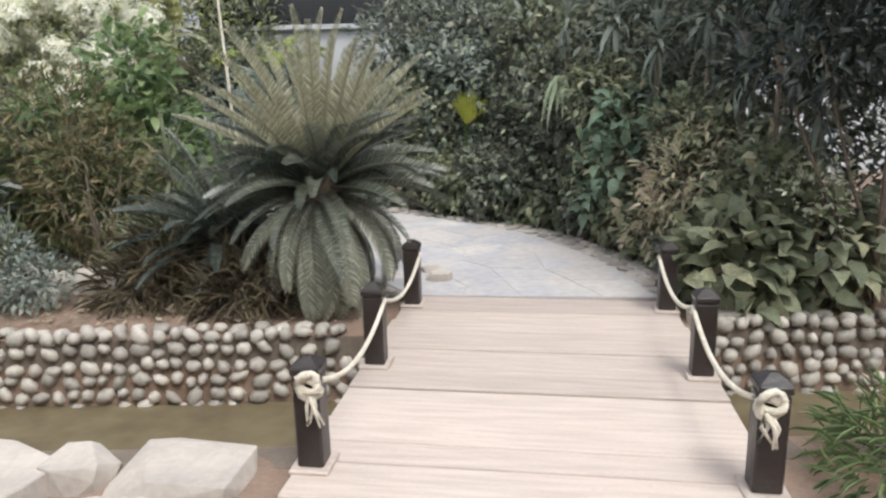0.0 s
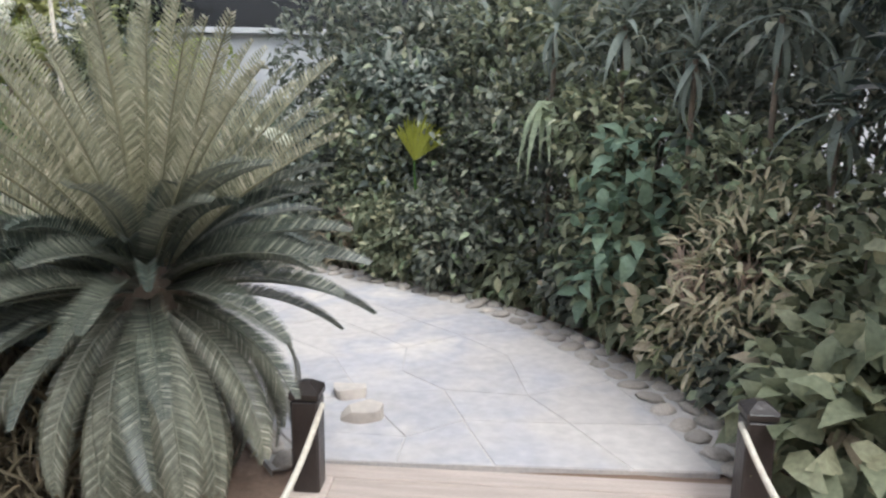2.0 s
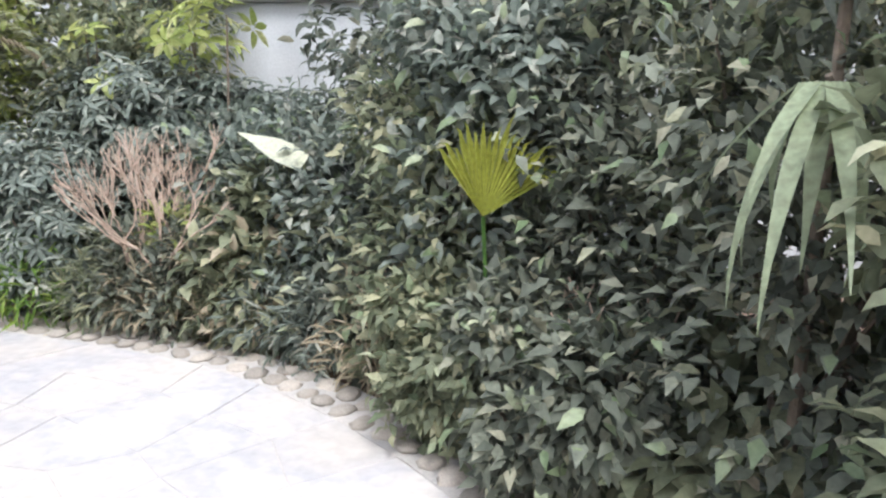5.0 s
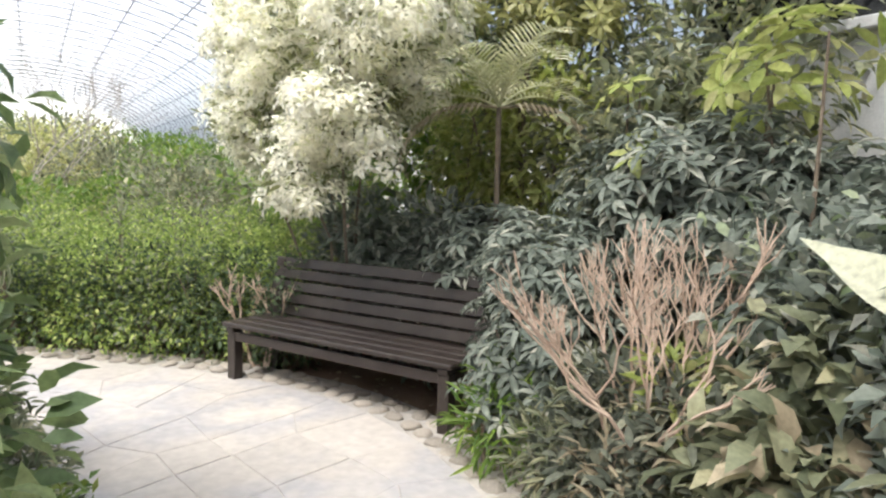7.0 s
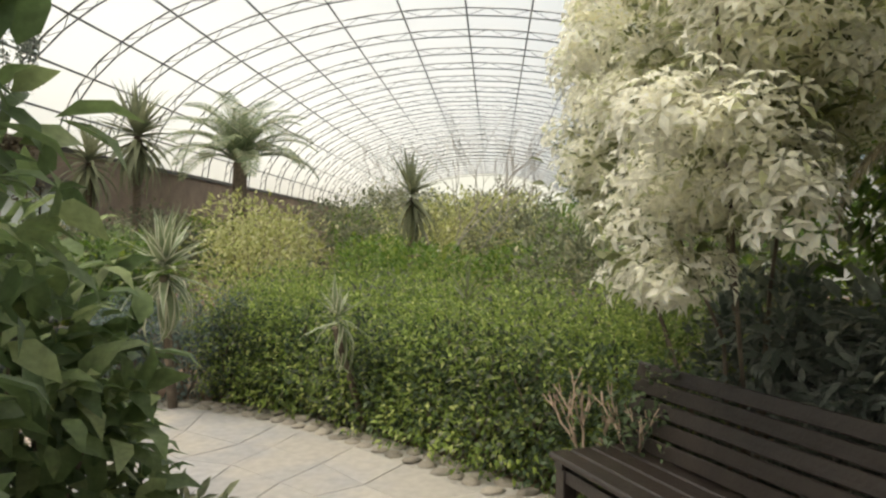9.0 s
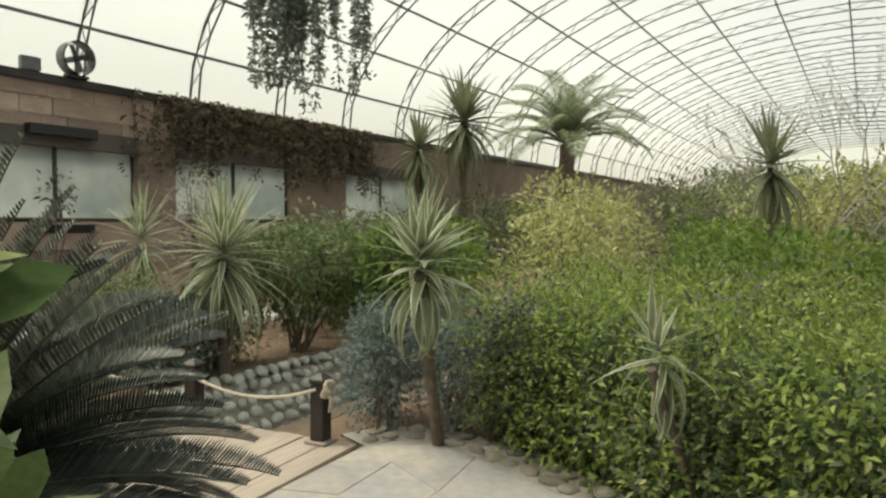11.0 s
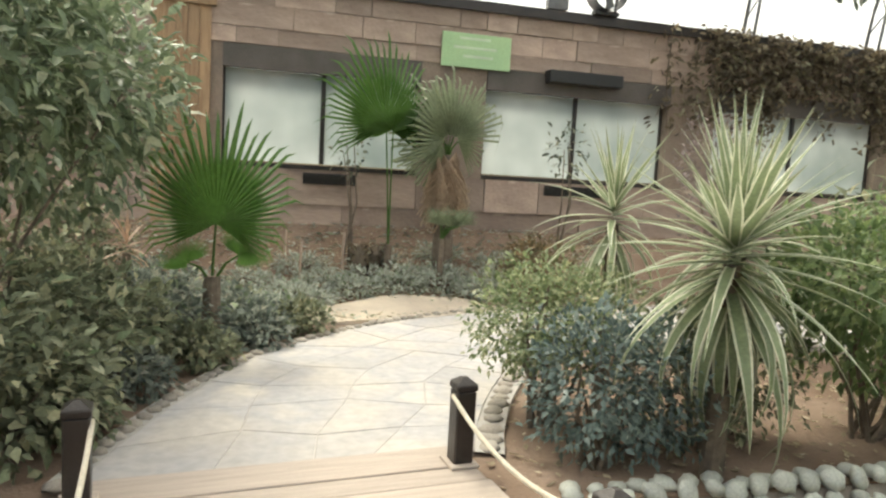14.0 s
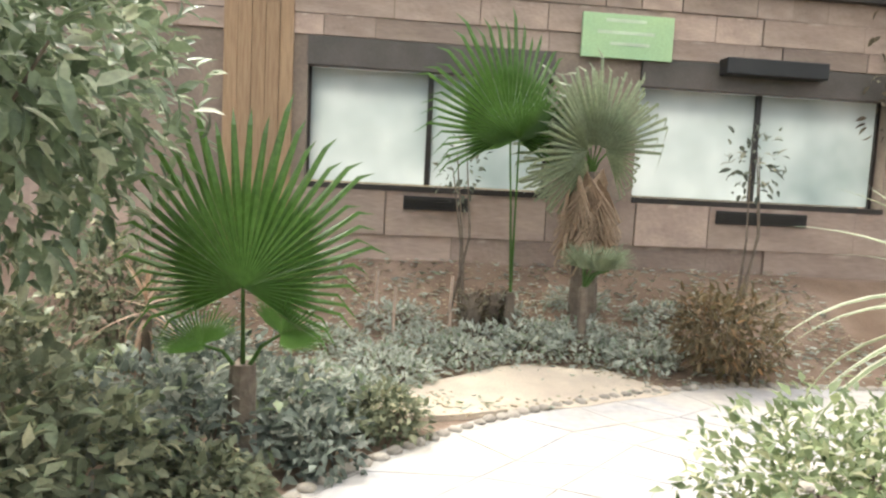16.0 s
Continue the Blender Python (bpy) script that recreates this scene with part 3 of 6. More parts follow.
def rope_post(m):
    root = empty("rope_post", m, "short dark-stained square timber post on the bridge edge", "post", "rope posts of the bridges")
    bm = bmesh.new()
    box(bm, -0.053, 0.053, -0.053, 0.053, 0.018, 0.40, bevel=0.008)
    part("shaft", bm, M_DARKWOOD, root)
    bm = bmesh.new()
    box(bm, -0.058, 0.058, -0.058, 0.058, 0.402, 0.435, bevel=0.006)
    part("collar", bm, M_DARKWOOD, root)
    bm = bmesh.new()
    bmesh.ops.create_cone(bm, cap_ends=True, segments=4, radius1=0.080, radius2=0.02, depth=0.032, matrix=pose(0, 0, 0.452, 0, 0, 45))
    part("cap", bm, M_DARKWOOD, root)
    return root


post0 = rope_post(B1 @ pose(-HW1, -1.05, 0))
for b, hw in ((B1, HW1), (B2, HW2)):
    for sx in (-hw, hw):
        for sy in (POSTS1 if b is B1 else POSTS2):
            if not (b is B1 and sx < 0 and sy < -1):
                copy_thing(post0, b @ pose(sx, sy, 0))


def rope(b, sx):
    """Rope sagging from post to post, with a knot and frayed tail at the approach end."""
    root = empty("rope_rail", b @ pose(sx, 0, 0), "pale natural-fibre rope sagging between the bridge posts", "rope", "rope rails of the bridges")
    s = -0.058 if sx > 0 else 0.058
    ys = POSTS1 if b is B1 else POSTS2
    for y0, y1 in zip(ys, ys[1:]):
        pts = [(s, y0 + (y1 - y0) * k / 14, 0.37 - 0.42 * (k / 14) * (1 - k / 14)) for k in range(15)]
        mesh_object("span", *tube(pts, 0.012, 7), M_ROPE, root, smooth=True)
    ye = ys[0] if b is B1 else ys[2]
    sg = -1 if b is B1 else 1
    rng = random.Random(int(sx * 10) + (3 if b is B1 else 8))
    loops = []
    for k in range(4):
        c = Vector((s * 0.4, ye + sg * (0.062 + 0.008 * k), 0.355 + 0.012 * k))
        loops.append(tube([c + Vector((0.042 * math.cos(a), sg * 0.012 * math.sin(2 * a + k), 0.036 * math.sin(a))) for a in [j * math.tau / 10 for j in range(11)]], 0.014, 6))
    mesh_object("knot", *merge(loops), M_ROPE, root, smooth=True)
    tails = []
    for k in range(5):
        x, y = s * 0.4 + rng.uniform(-0.02, 0.02), ye + sg * (0.07 + rng.uniform(0, 0.02))
        tails.append(tube([(x, y, 0.35), (x + rng.uniform(-0.02, 0.03), y + sg * 0.02, 0.30), (x + rng.uniform(-0.03, 0.05), y + sg * 0.03, 0.25 - rng.uniform(0, 0.03))], [0.010, 0.008, 0.004], 5))
    mesh_object("frayed_end", *merge(tails), M_ROPE, root, smooth=True)


for b, hw in ((B1, HW1), (B2, HW2)):
    for sx in (-hw, hw):
        rope(b, sx)


# ---------- bench ----------
def bench():
    m = pose(-4.46, 9.24, 0, 0, 0, 26)
    root = empty("bench", m, "dark brown slatted wooden garden bench beside the path", "bench")
    rng = random.Random(4)
    for k in range(5):
        ob = part("back_slat", box_bm(-1.0, 1.0, -0.014, 0.014, -0.038, 0.038, bevel=0.006), M_DARKWOOD, root)
        ob.matrix_basis = pose(0, 0.225 + k * 0.024, 0.475 + k * 0.088, -15 + rng.uniform(-1.5, 1.5), rng.uniform(-0.3, 0.3), 0)
    for k in range(4):
        part("seat_slat", box_bm(-1.0, 1.0, -0.235 + k * 0.125, -0.12 + k * 0.125, 0.392, 0.425, bevel=0.007), M_DARKWOOD, root)
    for sx in (-0.93, 0.93):
        part("front_leg", box_bm(sx - 0.04, sx + 0.04, -0.21, -0.13, -0.03, 0.355, bevel=0.005), M_DARKWOOD, root)
        part("seat_bearer", box_bm(sx - 0.035, sx + 0.035, -0.22, 0.26, 0.356, 0.390), M_DARKWOOD, root)
        bl = part("back_leg", box_bm(-0.035, 0.035, -0.035, 0.035, -0.03, 0.86, bevel=0.005), M_DARKWOOD, root)
        bl.matrix_basis = pose(sx, 0.235, 0.0, -7, 0, 0)
    part("front_rail", box_bm(-0.89, 0.89, -0.20, -0.17, 0.29, 0.355), M_DARKWOOD, root)


bench()


# ---------- plant builders ----------
def whorl_shrub(name, at, blobs, n, leaf, width, mat, label, seed, per=7, category="shrub", droop=0.3, group=""):
    """Shrub whose leaflets sit in stars of `per` at the shoot ends."""
    rng = np.random.default_rng(seed)
    root = empty(name, Matrix.Translation(at), label, category, group)
    p, u = crown_points(rng, blobs, n, 0.35)
    k = p[:, 2] > 0.05
    p, u = p[k], u[k]
    ax = u * 0.7 + np.array([0, 0, 0.75]) + rng.normal(size=p.shape) * 0.2
    ax /= np.linalg.norm(ax, axis=1, keepdims=True)
    t = np.cross(ax, rng.normal(size=p.shape))
    t /= np.linalg.norm(t, axis=1, keepdims=True)
    b = np.cross(ax, t)
    P, D, N, S = [], [], [], []
    for j in range(per):
        a = math.tau * j / per
        d = t * math.cos(a) + b * math.sin(a)
        P.append(p + d * leaf * 0.12), D.append(d + ax * 0.05), N.append(ax), S.append(leaf * rng.uniform(0.75, 1.2, len(p)))
    S = np.concatenate(S)
    leaves_mesh("foliage", np.concatenate(P), np.concatenate(D), np.concatenate(N), S, S * width / leaf, mat, root, droop)
    for i in range(2 if n < 100 else 3 if n > 1000 else 7):
        bl = blobs[int(rng.integers(len(blobs)))]
        top = (bl[0] + rng.normal() * bl[3] * 0.4, bl[1] + rng.normal() * bl[4] * 0.4, bl[2] + 0.2 * bl[5])
        mesh_object("stem", *tube([(0.05 * math.cos(i), 0.05 * math.sin(i), -0.05), (top[0] * 0.4, top[1] * 0.4, top[2] * 0.5), top], [0.018, 0.012, 0.006], 5), M_BARK, root)
    return root


def frond_data(length, pairs, leaflet, e0, e1, vee=0.5, fwd=0.75, width=0.010, sag=0.0):
    """A feather frond along +x, rising at e0 and bending to e1 degrees."""
    pts, tan = [Vector((0, 0, 0))], []
    n = 14
    for k in range(n):
        a = radians(e0 + (e1 - e0) * (k / n) ** 1.3)
        tan.append(Vector((math.cos(a), 0, math.sin(a))))
        pts.append(pts[-1] + tan[-1] * length / n)
    tan.append(tan[-1])
    v, f = tube(pts, [0.012 * (1 - 0.85 * k / n) for k in range(n + 1)], 4)
    v, f = list(v), list(f)
    for i in range(pairs):
        s = 0.10 + 0.89 * i / (pairs - 1)
        k = min(int(s * n), n - 1)
        p = pts[k].lerp(pts[k + 1], s * n - k)
        t = tan[k]
        up = Vector((-t.z, 0, t.x))
        env = math.sin(math.pi * min(1, 0.12 + 0.86 * s)) ** 0.55
        for sd in (-1, 1):
            d = (t * fwd + Vector((0, sd, 0)) + up * vee).normalized()
            L = leaflet * env
            w = (t * 0.9 - d * t.dot(d)).normalized() * width
            o = len(v)
            v += [p - w * 0.6, p + w * 0.6, p + d * L * 0.55 + w, p + d * L * 0.55 - w, p + d * L + Vector((0, 0, -sag * L))]
            f += [(o, o + 1, o + 2, o + 3), (o + 3, o + 2, o + 4)]
    return v, f


def shared_mesh(name, data, mat, smooth=False):
    me = bpy.data.meshes.new(name)
    me.from_pydata([tuple(q) for q in data[0]], [], data[1])
    for q in mat if isinstance(mat, tuple) else (mat,):
        me.materials.append(q)
    if len(data) > 2:
        me.polygons.foreach_set("material_index", data[2])
    if smooth:
        me.polygons.foreach_set("use_smooth", [True] * len(me.polygons))
    return me


def placed(name, me, parent, m):
    ob = new(name, me)
    ob.parent = parent
    ob.matrix_basis = m
    return ob


def trunk_part(root, h, r, mat=None, name="trunk", lean=(0, 0)):
    pts = [(lean[0] * k / 6, lean[1] * k / 6, -0.06 + (h + 0.06) * k / 6) for k in range(7)]
    return mesh_object(name, *tube(pts, [r * (1.15 - 0.3 * k / 6 + 0.06 * (k % 2)) for k in range(7)], 10), mat or M_BARK, root)


# Upright fronds carry sunlight in their colour; the darkest set carries shade.
L_CYCAD_SUNLIT = leaf_material("leaf_cycad_painted_sun", (0.21, 0.21, 0.135), (0.42, 0.40, 0.27), (0.60, 0.56, 0.42), rough=0.4, glow=0.4, spec=0.5)
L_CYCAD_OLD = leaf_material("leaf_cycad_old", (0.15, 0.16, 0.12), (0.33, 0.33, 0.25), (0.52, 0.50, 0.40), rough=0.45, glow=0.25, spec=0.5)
L_CYCAD_SHADED = leaf_material("leaf_cycad_shaded", (0.03, 0.045, 0.035), (0.085, 0.10, 0.08), (0.17, 0.18, 0.15), rough=0.38, glow=0.12, spec=0.5)


def cycad_fronds(up, mid, low, young):
    """Frond meshes of one palm: outer, hanging, upright and the short cupped young ones."""
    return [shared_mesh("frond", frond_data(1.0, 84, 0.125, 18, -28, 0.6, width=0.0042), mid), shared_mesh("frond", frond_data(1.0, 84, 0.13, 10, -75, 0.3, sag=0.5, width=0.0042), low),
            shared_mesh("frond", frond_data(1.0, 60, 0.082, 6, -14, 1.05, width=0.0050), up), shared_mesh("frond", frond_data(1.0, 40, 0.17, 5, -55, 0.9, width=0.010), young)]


# First palm: painted sun on top, shade in middle and heart; other palms: shade.
CYC_PALE = cycad_fronds(L_CYCAD_SUNLIT, L_CYCAD, L_CYCAD_OLD, L_CYCAD_SHADED)
CYC_SHADED = cycad_fronds(L_CYCAD, L_CYCAD_SHADED, L_CYCAD_SHADED, L_CYCAD_SHADED)


def cycad(at, h, length, seed, fronds, count=150, mid=0.8, label="large sago palm with stiff feathered grey-green fronds"):
    root = empty("sago_palm", Matrix.Translation(at), label, "palm", "sago palms on the island")
    rng = random.Random(seed)
    trunk_part(root, h, 0.17)
    for i in range(count):
        s = i / (count - 1)
        az = i * 137.5 + rng.uniform(-16, 16)
        el = 82 - 160 * s ** 0.95 + rng.uniform(-11, 11)
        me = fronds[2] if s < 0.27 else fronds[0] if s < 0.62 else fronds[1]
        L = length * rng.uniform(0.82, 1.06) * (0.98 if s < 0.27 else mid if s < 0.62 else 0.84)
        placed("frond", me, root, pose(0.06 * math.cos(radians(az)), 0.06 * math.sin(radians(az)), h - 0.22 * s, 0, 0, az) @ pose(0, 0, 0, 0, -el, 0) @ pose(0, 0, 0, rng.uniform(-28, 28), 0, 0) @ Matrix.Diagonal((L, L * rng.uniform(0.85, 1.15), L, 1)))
    for i in range(30):
        az, L = i * 137.5 + 40, length * rng.uniform(0.30, 0.52)
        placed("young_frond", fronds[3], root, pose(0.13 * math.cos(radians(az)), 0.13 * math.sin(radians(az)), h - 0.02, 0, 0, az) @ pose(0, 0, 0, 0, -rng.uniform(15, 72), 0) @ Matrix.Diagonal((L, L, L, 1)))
    return root


def blade_data(length, width, e1, fold=0.25, n=8, margin=0.0):
    """Strap blade along +x bending to e1 degrees; with a margin, its outer strips are faces of a second material."""
    v, f, mi = [], [], []
    cols = (-1, -1 + margin, 0, 1 - margin, 1) if margin else (-1, 0, 1)
    c = len(cols)
    p = Vector((0, 0, 0))
    for k in range(n + 1):
        s = k / n
        a = radians(e1 * s ** 1.6)
        w = width * 0.5 * (0.55 + 0.45 * math.sin(math.pi * min(1, s * 1.15 + 0.12))) * (1 - s ** 3) + 0.001
        v += [p + Vector((0, w * q, w * fold * abs(q))) for q in cols]
        if k:
            o = c * (k - 1)
            for j in range(c - 1):
                f.append((o + j, o + j + 1, o + c + j + 1, o + c + j))
                mi.append(1 if margin and j in (0, c - 2) else 0)
        p = p + Vector((math.cos(a), 0, math.sin(a))) * length / n
    return (v, f, mi) if margin else (v, f)


def stripe_material():
    """Strap leaf: green middle, cream margins."""
    m = leaf_material("strap_leaf", (0.15, 0.20, 0.10), (0.28, 0.33, 0.19), (0.42, 0.45, 0.30), glow=0.3)
    return m


L_STRAP = stripe_material()
L_MARGIN = leaf_material("strap_margin", (0.60, 0.60, 0.45), (0.74, 0.73, 0.58))
BLADES = [shared_mesh("blade", blade_data(1.0, 0.080, e, margin=0.34), (L_STRAP, L_MARGIN), True) for e in (-8, -30, -65, -105, -140)]
BLADES_DARK = [shared_mesh("blade", blade_data(1.0, 0.05, e), L_MID, True) for e in (-8, -30, -65, -105, -140)]


def strap_rosette(at, trunk, length, count, seed, label, blades=None, name="yucca", group="strap-leaved plants", r=0.05, lean=(0, 0), wide=1.0):
    root = empty(name, Matrix.Translation(at), label, "plant", group)
    rng = random.Random(seed)
    blades = blades or BLADES
    trunk_part(root, trunk - 0.12, r * 0.8, lean=lean)
    for i in range(count):
        s = i / (count - 1)
        az = i * 137.5 + rng.uniform(-12, 12)
        el = 85 - 156 * s ** 1.1 + rng.uniform(-8, 8)
        me = blades[min(4, int(3.7 * s ** 1.9 + rng.uniform(0, 1.05)))]
        L = length * rng.uniform(0.72, 1.08) * (0.82 + 0.3 * s)
        placed("blade", me, root, pose(lean[0] * (1 - 0.25 * s), lean[1] * (1 - 0.25 * s), trunk - 0.10 * s - 0.42 * length * max(0, s - 0.45), 0, 0, az) @ pose(0, 0, 0, rng.uniform(-15, 15), -el, 0) @ Matrix.Diagonal((L, L * wide * rng.uniform(0.8, 1.15), L, 1)))
    return root


def fan_data(R, segs, spread, join=0.55, droop=0.12, taper=0.0):
    """Pleated fan leaf, hub at the origin, spreading in the xz plane about +z."""
    v, f = [Vector((0, 0, 0))], []
    da = spread / segs
    for i in range(segs):
        a = -spread / 2 + (i + 0.5) * da
        rr = R * (0.82 + 0.18 * math.cos(a * 0.6)) * (1 + 0.07 * math.sin(i * 2.3) + 0.05 * math.sin(i * 5.1)) * (1 - taper * math.sin(min(abs(a), 1.6) / 2) ** 2)
        q = lambda r, ang, y: Vector((r * math.sin(ang), y - 0.35 * r * r / R + 0.10 * r * math.sin(ang * 2.0 + 0.6), r * math.cos(ang)))
        o = len(v)
        v += [q(rr * join, a - da / 2, -0.012), q(rr * join, a, 0.012), q(rr * join, a + da / 2, -0.012), q(rr * 0.85, a - da * 0.16, 0.0), q(rr * 0.85, a + da * 0.16, 0.0), q(rr, a, 0.0) + Vector((0, -droop * R * 0.3, -droop * R * abs(math.sin(a)) - 0.03))]
        f += [(0, o, o + 1), (0, o + 1, o + 2), (o, o + 3, o + 1), (o + 1, o + 4, o + 2), (o + 3, o + 4, o + 1), (o + 3, o + 5, o + 4)]
    return v, f


FAN = shared_mesh("fan_blade", fan_data(0.66, 46, radians(276), join=0.44, droop=0.03), L_FAN)
FAN_BROAD = shared_mesh("fan_blade", fan_data(0.66, 44, radians(250), join=0.5, droop=0.05, taper=0.65), L_FAN)
FAN_YOUNG = shared_mesh("fan_blade", fan_data(0.5, 18, radians(100), join=0.7), L_YELLOW)
FAN_PALE = shared_mesh("fan_blade", fan_data(0.55, 20, radians(150), join=0.38, droop=0.35), leaf_material("leaf_fan_pale", (0.16, 0.21, 0.11), (0.33, 0.37, 0.24), (0.55, 0.55, 0.42)))
FAN_DRY = shared_mesh("fan_blade", fan_data(0.5, 12, radians(80), join=0.3, droop=0.3), leaf_material("leaf_fan_dead", (0.36, 0.25, 0.17), (0.50, 0.38, 0.27), (0.60, 0.50, 0.38), rough=0.85))


def fan_leaf(root, foot, hub, yaw, tilt, size, me=None, roll=0):
    lf = new("leaf")
    lf.parent = root
    foot, hub = Vector(foot), Vector(hub)
    mid = foot.lerp(hub, 0.5) + Vector((0, 0, 0.05))
    st = mesh_object("petiole", *tube([foot, mid, hub], [0.014, 0.010, 0.008], 6), L_FAN, lf)
    placed("fan_blade", me or FAN, lf, pose(*hub, 0, 0, yaw) @ pose(0, 0, 0, tilt, roll, 0) @ Matrix.Diagonal((size, size, size, 1)))


def twig_bush(at, height, width, seed, label, name="dead_shrub", levels=5, mat=None, stems=5, thick=0.017, spread=0.5):
    root = empty(name, Matrix.Translation(at), label, "shrub")
    rng = random.Random(seed)
    for k in range(stems):
        out = []

        def grow(p, d, L, r, lv):
            q = p + d * L
            out.append(tube([p, p.lerp(q, 0.5) + Vector((rng.uniform(-1, 1), rng.uniform(-1, 1), 0)) * L * 0.08, q], [r, r * 0.85, r * 0.7], 4))
            if lv:
                for _ in range(2 if rng.random() < 0.6 else 3):
                    e = (d + Vector((rng.uniform(-1, 1) * width, rng.uniform(-1, 1) * width, rng.uniform(-0.05, 0.6)))).normalized()
                    grow(q, e, L * rng.uniform(0.6, 0.85), r * 0.74, lv - 1)
        a = k * math.tau / stems + rng.uniform(-0.4, 0.4)
        grow(Vector((0.04 * math.cos(a), 0.04 * math.sin(a), -0.04)), Vector((spread * width * math.cos(a), spread * width * math.sin(a), 1)).normalized(), height * 0.26, thick, levels - 1)
        tagged(mesh_object("branch", *merge(out), mat or M_TWIG, root), kind="stuff")
    return root


def single_leaf(root, m, length, width, mat, droop=0.2, name="leaf"):
    v, f = blade_data(length, width, -30 * droop * 5, 0.2)
    ob = mesh_object(name, v, f, mat, root, smooth=True)
    ob.matrix_basis = m
    return ob


L_FRESH = leaf_material("leaf_fresh", (0.10, 0.155, 0.065), (0.22, 0.29, 0.12), (0.36, 0.42, 0.20), glow=0.4)
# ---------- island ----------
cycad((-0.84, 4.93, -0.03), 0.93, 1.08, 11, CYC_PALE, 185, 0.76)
cycad((-4.47, 5.6, -0.03), 0.76, 1.06, 23, CYC_SHADED, 260, 1.02, "large sago palm beside the bridge, feathered fronds coloured dark for shade")
cycad((-1.62, 5.32, -0.03), 0.5, 0.86, 37, CYC_SHADED, 90, 0.9, "added smaller sago palm behind the large one, coloured dark for shade")
shrub("broadleaf_shrub", (-2.75, 6.85, -0.03), [(0, 0, 0.9, 0.5, 0.45, 0.85), (0.25, 0.25, 0.6, 0.4, 0.35, 0.5), (-0.2, 0.1, 1.6, 0.4, 0.4, 0.6)], 1600, 0.14, 0.085, L_FRESH, "upright shrub with broad mid-green leaves on the island", seed=201, droop=0.35)
shrub("broadleaf_shrub", (-3.75, 6.75, -0.03), [(0, 0, 0.8, 0.45, 0.4, 0.8), (-0.3, -0.1, 0.55, 0.4, 0.4, 0.5)], 1500, 0.15, 0.085, L_FRESH, "upright shrub with broad fresh green leaves on the island", seed=202, droop=0.4)
shrub("low_plant", (-2.2, 7.2, -0.03), [(0, 0, 0.2, 0.45, 0.3, 0.28), (-0.6, 0.15, 0.18, 0.4, 0.25, 0.25)], 1600, 0.08, 0.03, L_BRIGHT, "low bright green ground cover at the path edge", seed=203)
shrub("low_plant", (-3.6, 7.25, -0.03), [(0, 0, 0.18, 0.5, 0.25, 0.26), (-0.7, -0.2, 0.2, 0.4, 0.3, 0.28)], 1600, 0.09, 0.035, L_MID, "low green ground cover at the path edge", seed=204)
shrub("olive_shrub", (-2.9, 6.0, -0.03), [(0, 0, 0.7, 0.55, 0.5, 0.65), (-0.5, 0.3, 1.2, 0.5, 0.4, 0.6)], 2600, 0.11, 0.025, leaf_material("leaf_olive", (0.10, 0.10, 0.045), (0.20, 0.18, 0.09), (0.30, 0.22, 0.12)), "olive-brown thin-leaved shrub on the island", seed=205)
strap_rosette((-2.35, 6.15, -0.03), 0.95, 0.6, 30, 31, "slim green strap-leaved plant on the island", BLADES_DARK, "dracaena", r=0.03)
strap_rosette((-3.5, 5.6, -0.03), 0.25, 0.6, 26, 32, "low olive strap-leaved plant on the island", BLADES, "flax_plant", r=0.04)
shrub("soft_shrub", (-3.35, 5.15, -0.03), [(0, 0, 0.3, 0.4, 0.35, 0.3), (0.4, -0.2, 0.2, 0.3, 0.25, 0.2)], 1500, 0.07, 0.03, L_BLUE, "low blue-green shrub near the stream bank", seed=206)
shrub("dry_grass", (-2.1, 5.5, -0.03), [(0, 0, 0.25, 0.4, 0.3, 0.35)], 1300, 0.20, 0.018, L_MID, "olive-brown grass tuft behind the stream wall", seed=207, category="grass")

# Tufts added for low brown mounds, coloured dark to imitate frond shade on soil.
for i, (x, y) in enumerate(((-1.35, 4.75), (-2.15, 5.0))):
    shrub("dry_grass", (x, y, -0.03), [(0, 0, 0.12, 0.34, 0.24, 0.24), (0.1, 0.15, 0.25, 0.3, 0.25, 0.25)], 1100, 0.20, 0.014, leaf_material("leaf_umber_shade", (0.08, 0.065, 0.04), (0.20, 0.165, 0.105), (0.30, 0.26, 0.16), rough=0.7), "added umber-brown tuft for mounds and frond shade behind the stream wall", seed=215 + i, category="grass")

# ---------- outer bed ----------
tall = [(2.3, 7.2, 2.6, L_DARK), (1.6, 8.4, 2.7, L_MID), (0.7, 9.3, 2.6, L_DARK), (2.9, 6.1, 2.8, L_DARK), (-0.3, 10.2, 2.7, L_DARK), (2.6, 8.7, 3.4, L_DARK), (1.3, 10.0, 3.1, L_MID), (3.4, 7.4, 3.6, L_DARK), (-3.4, 11.0, 2.3, L_MID), (4.2, 6.0, 3.4, L_DARK), (4.3, 4.3, 3.2, L_DARK)]
for i, (x, y, h, mt) in enumerate(tall):
    shrub("tall_shrub", (x, y, -0.03), [(0, 0, h * 0.45, 0.75, 0.75, h * 0.45), (0.3, -0.25, h * 0.7, 0.6, 0.6, h * 0.3), (-0.4, 0.1, h * 0.78, 0.55, 0.55, h * 0.25), (0.0, 0.3, h * 0.9, 0.5, 0.5, h * 0.18)], 4200, 0.11, 0.055, mt, "tall dense dark green shrub in the outer bed", seed=300 + i, droop=0.35, stems=5, extra=(L_BLUE, 0.12))
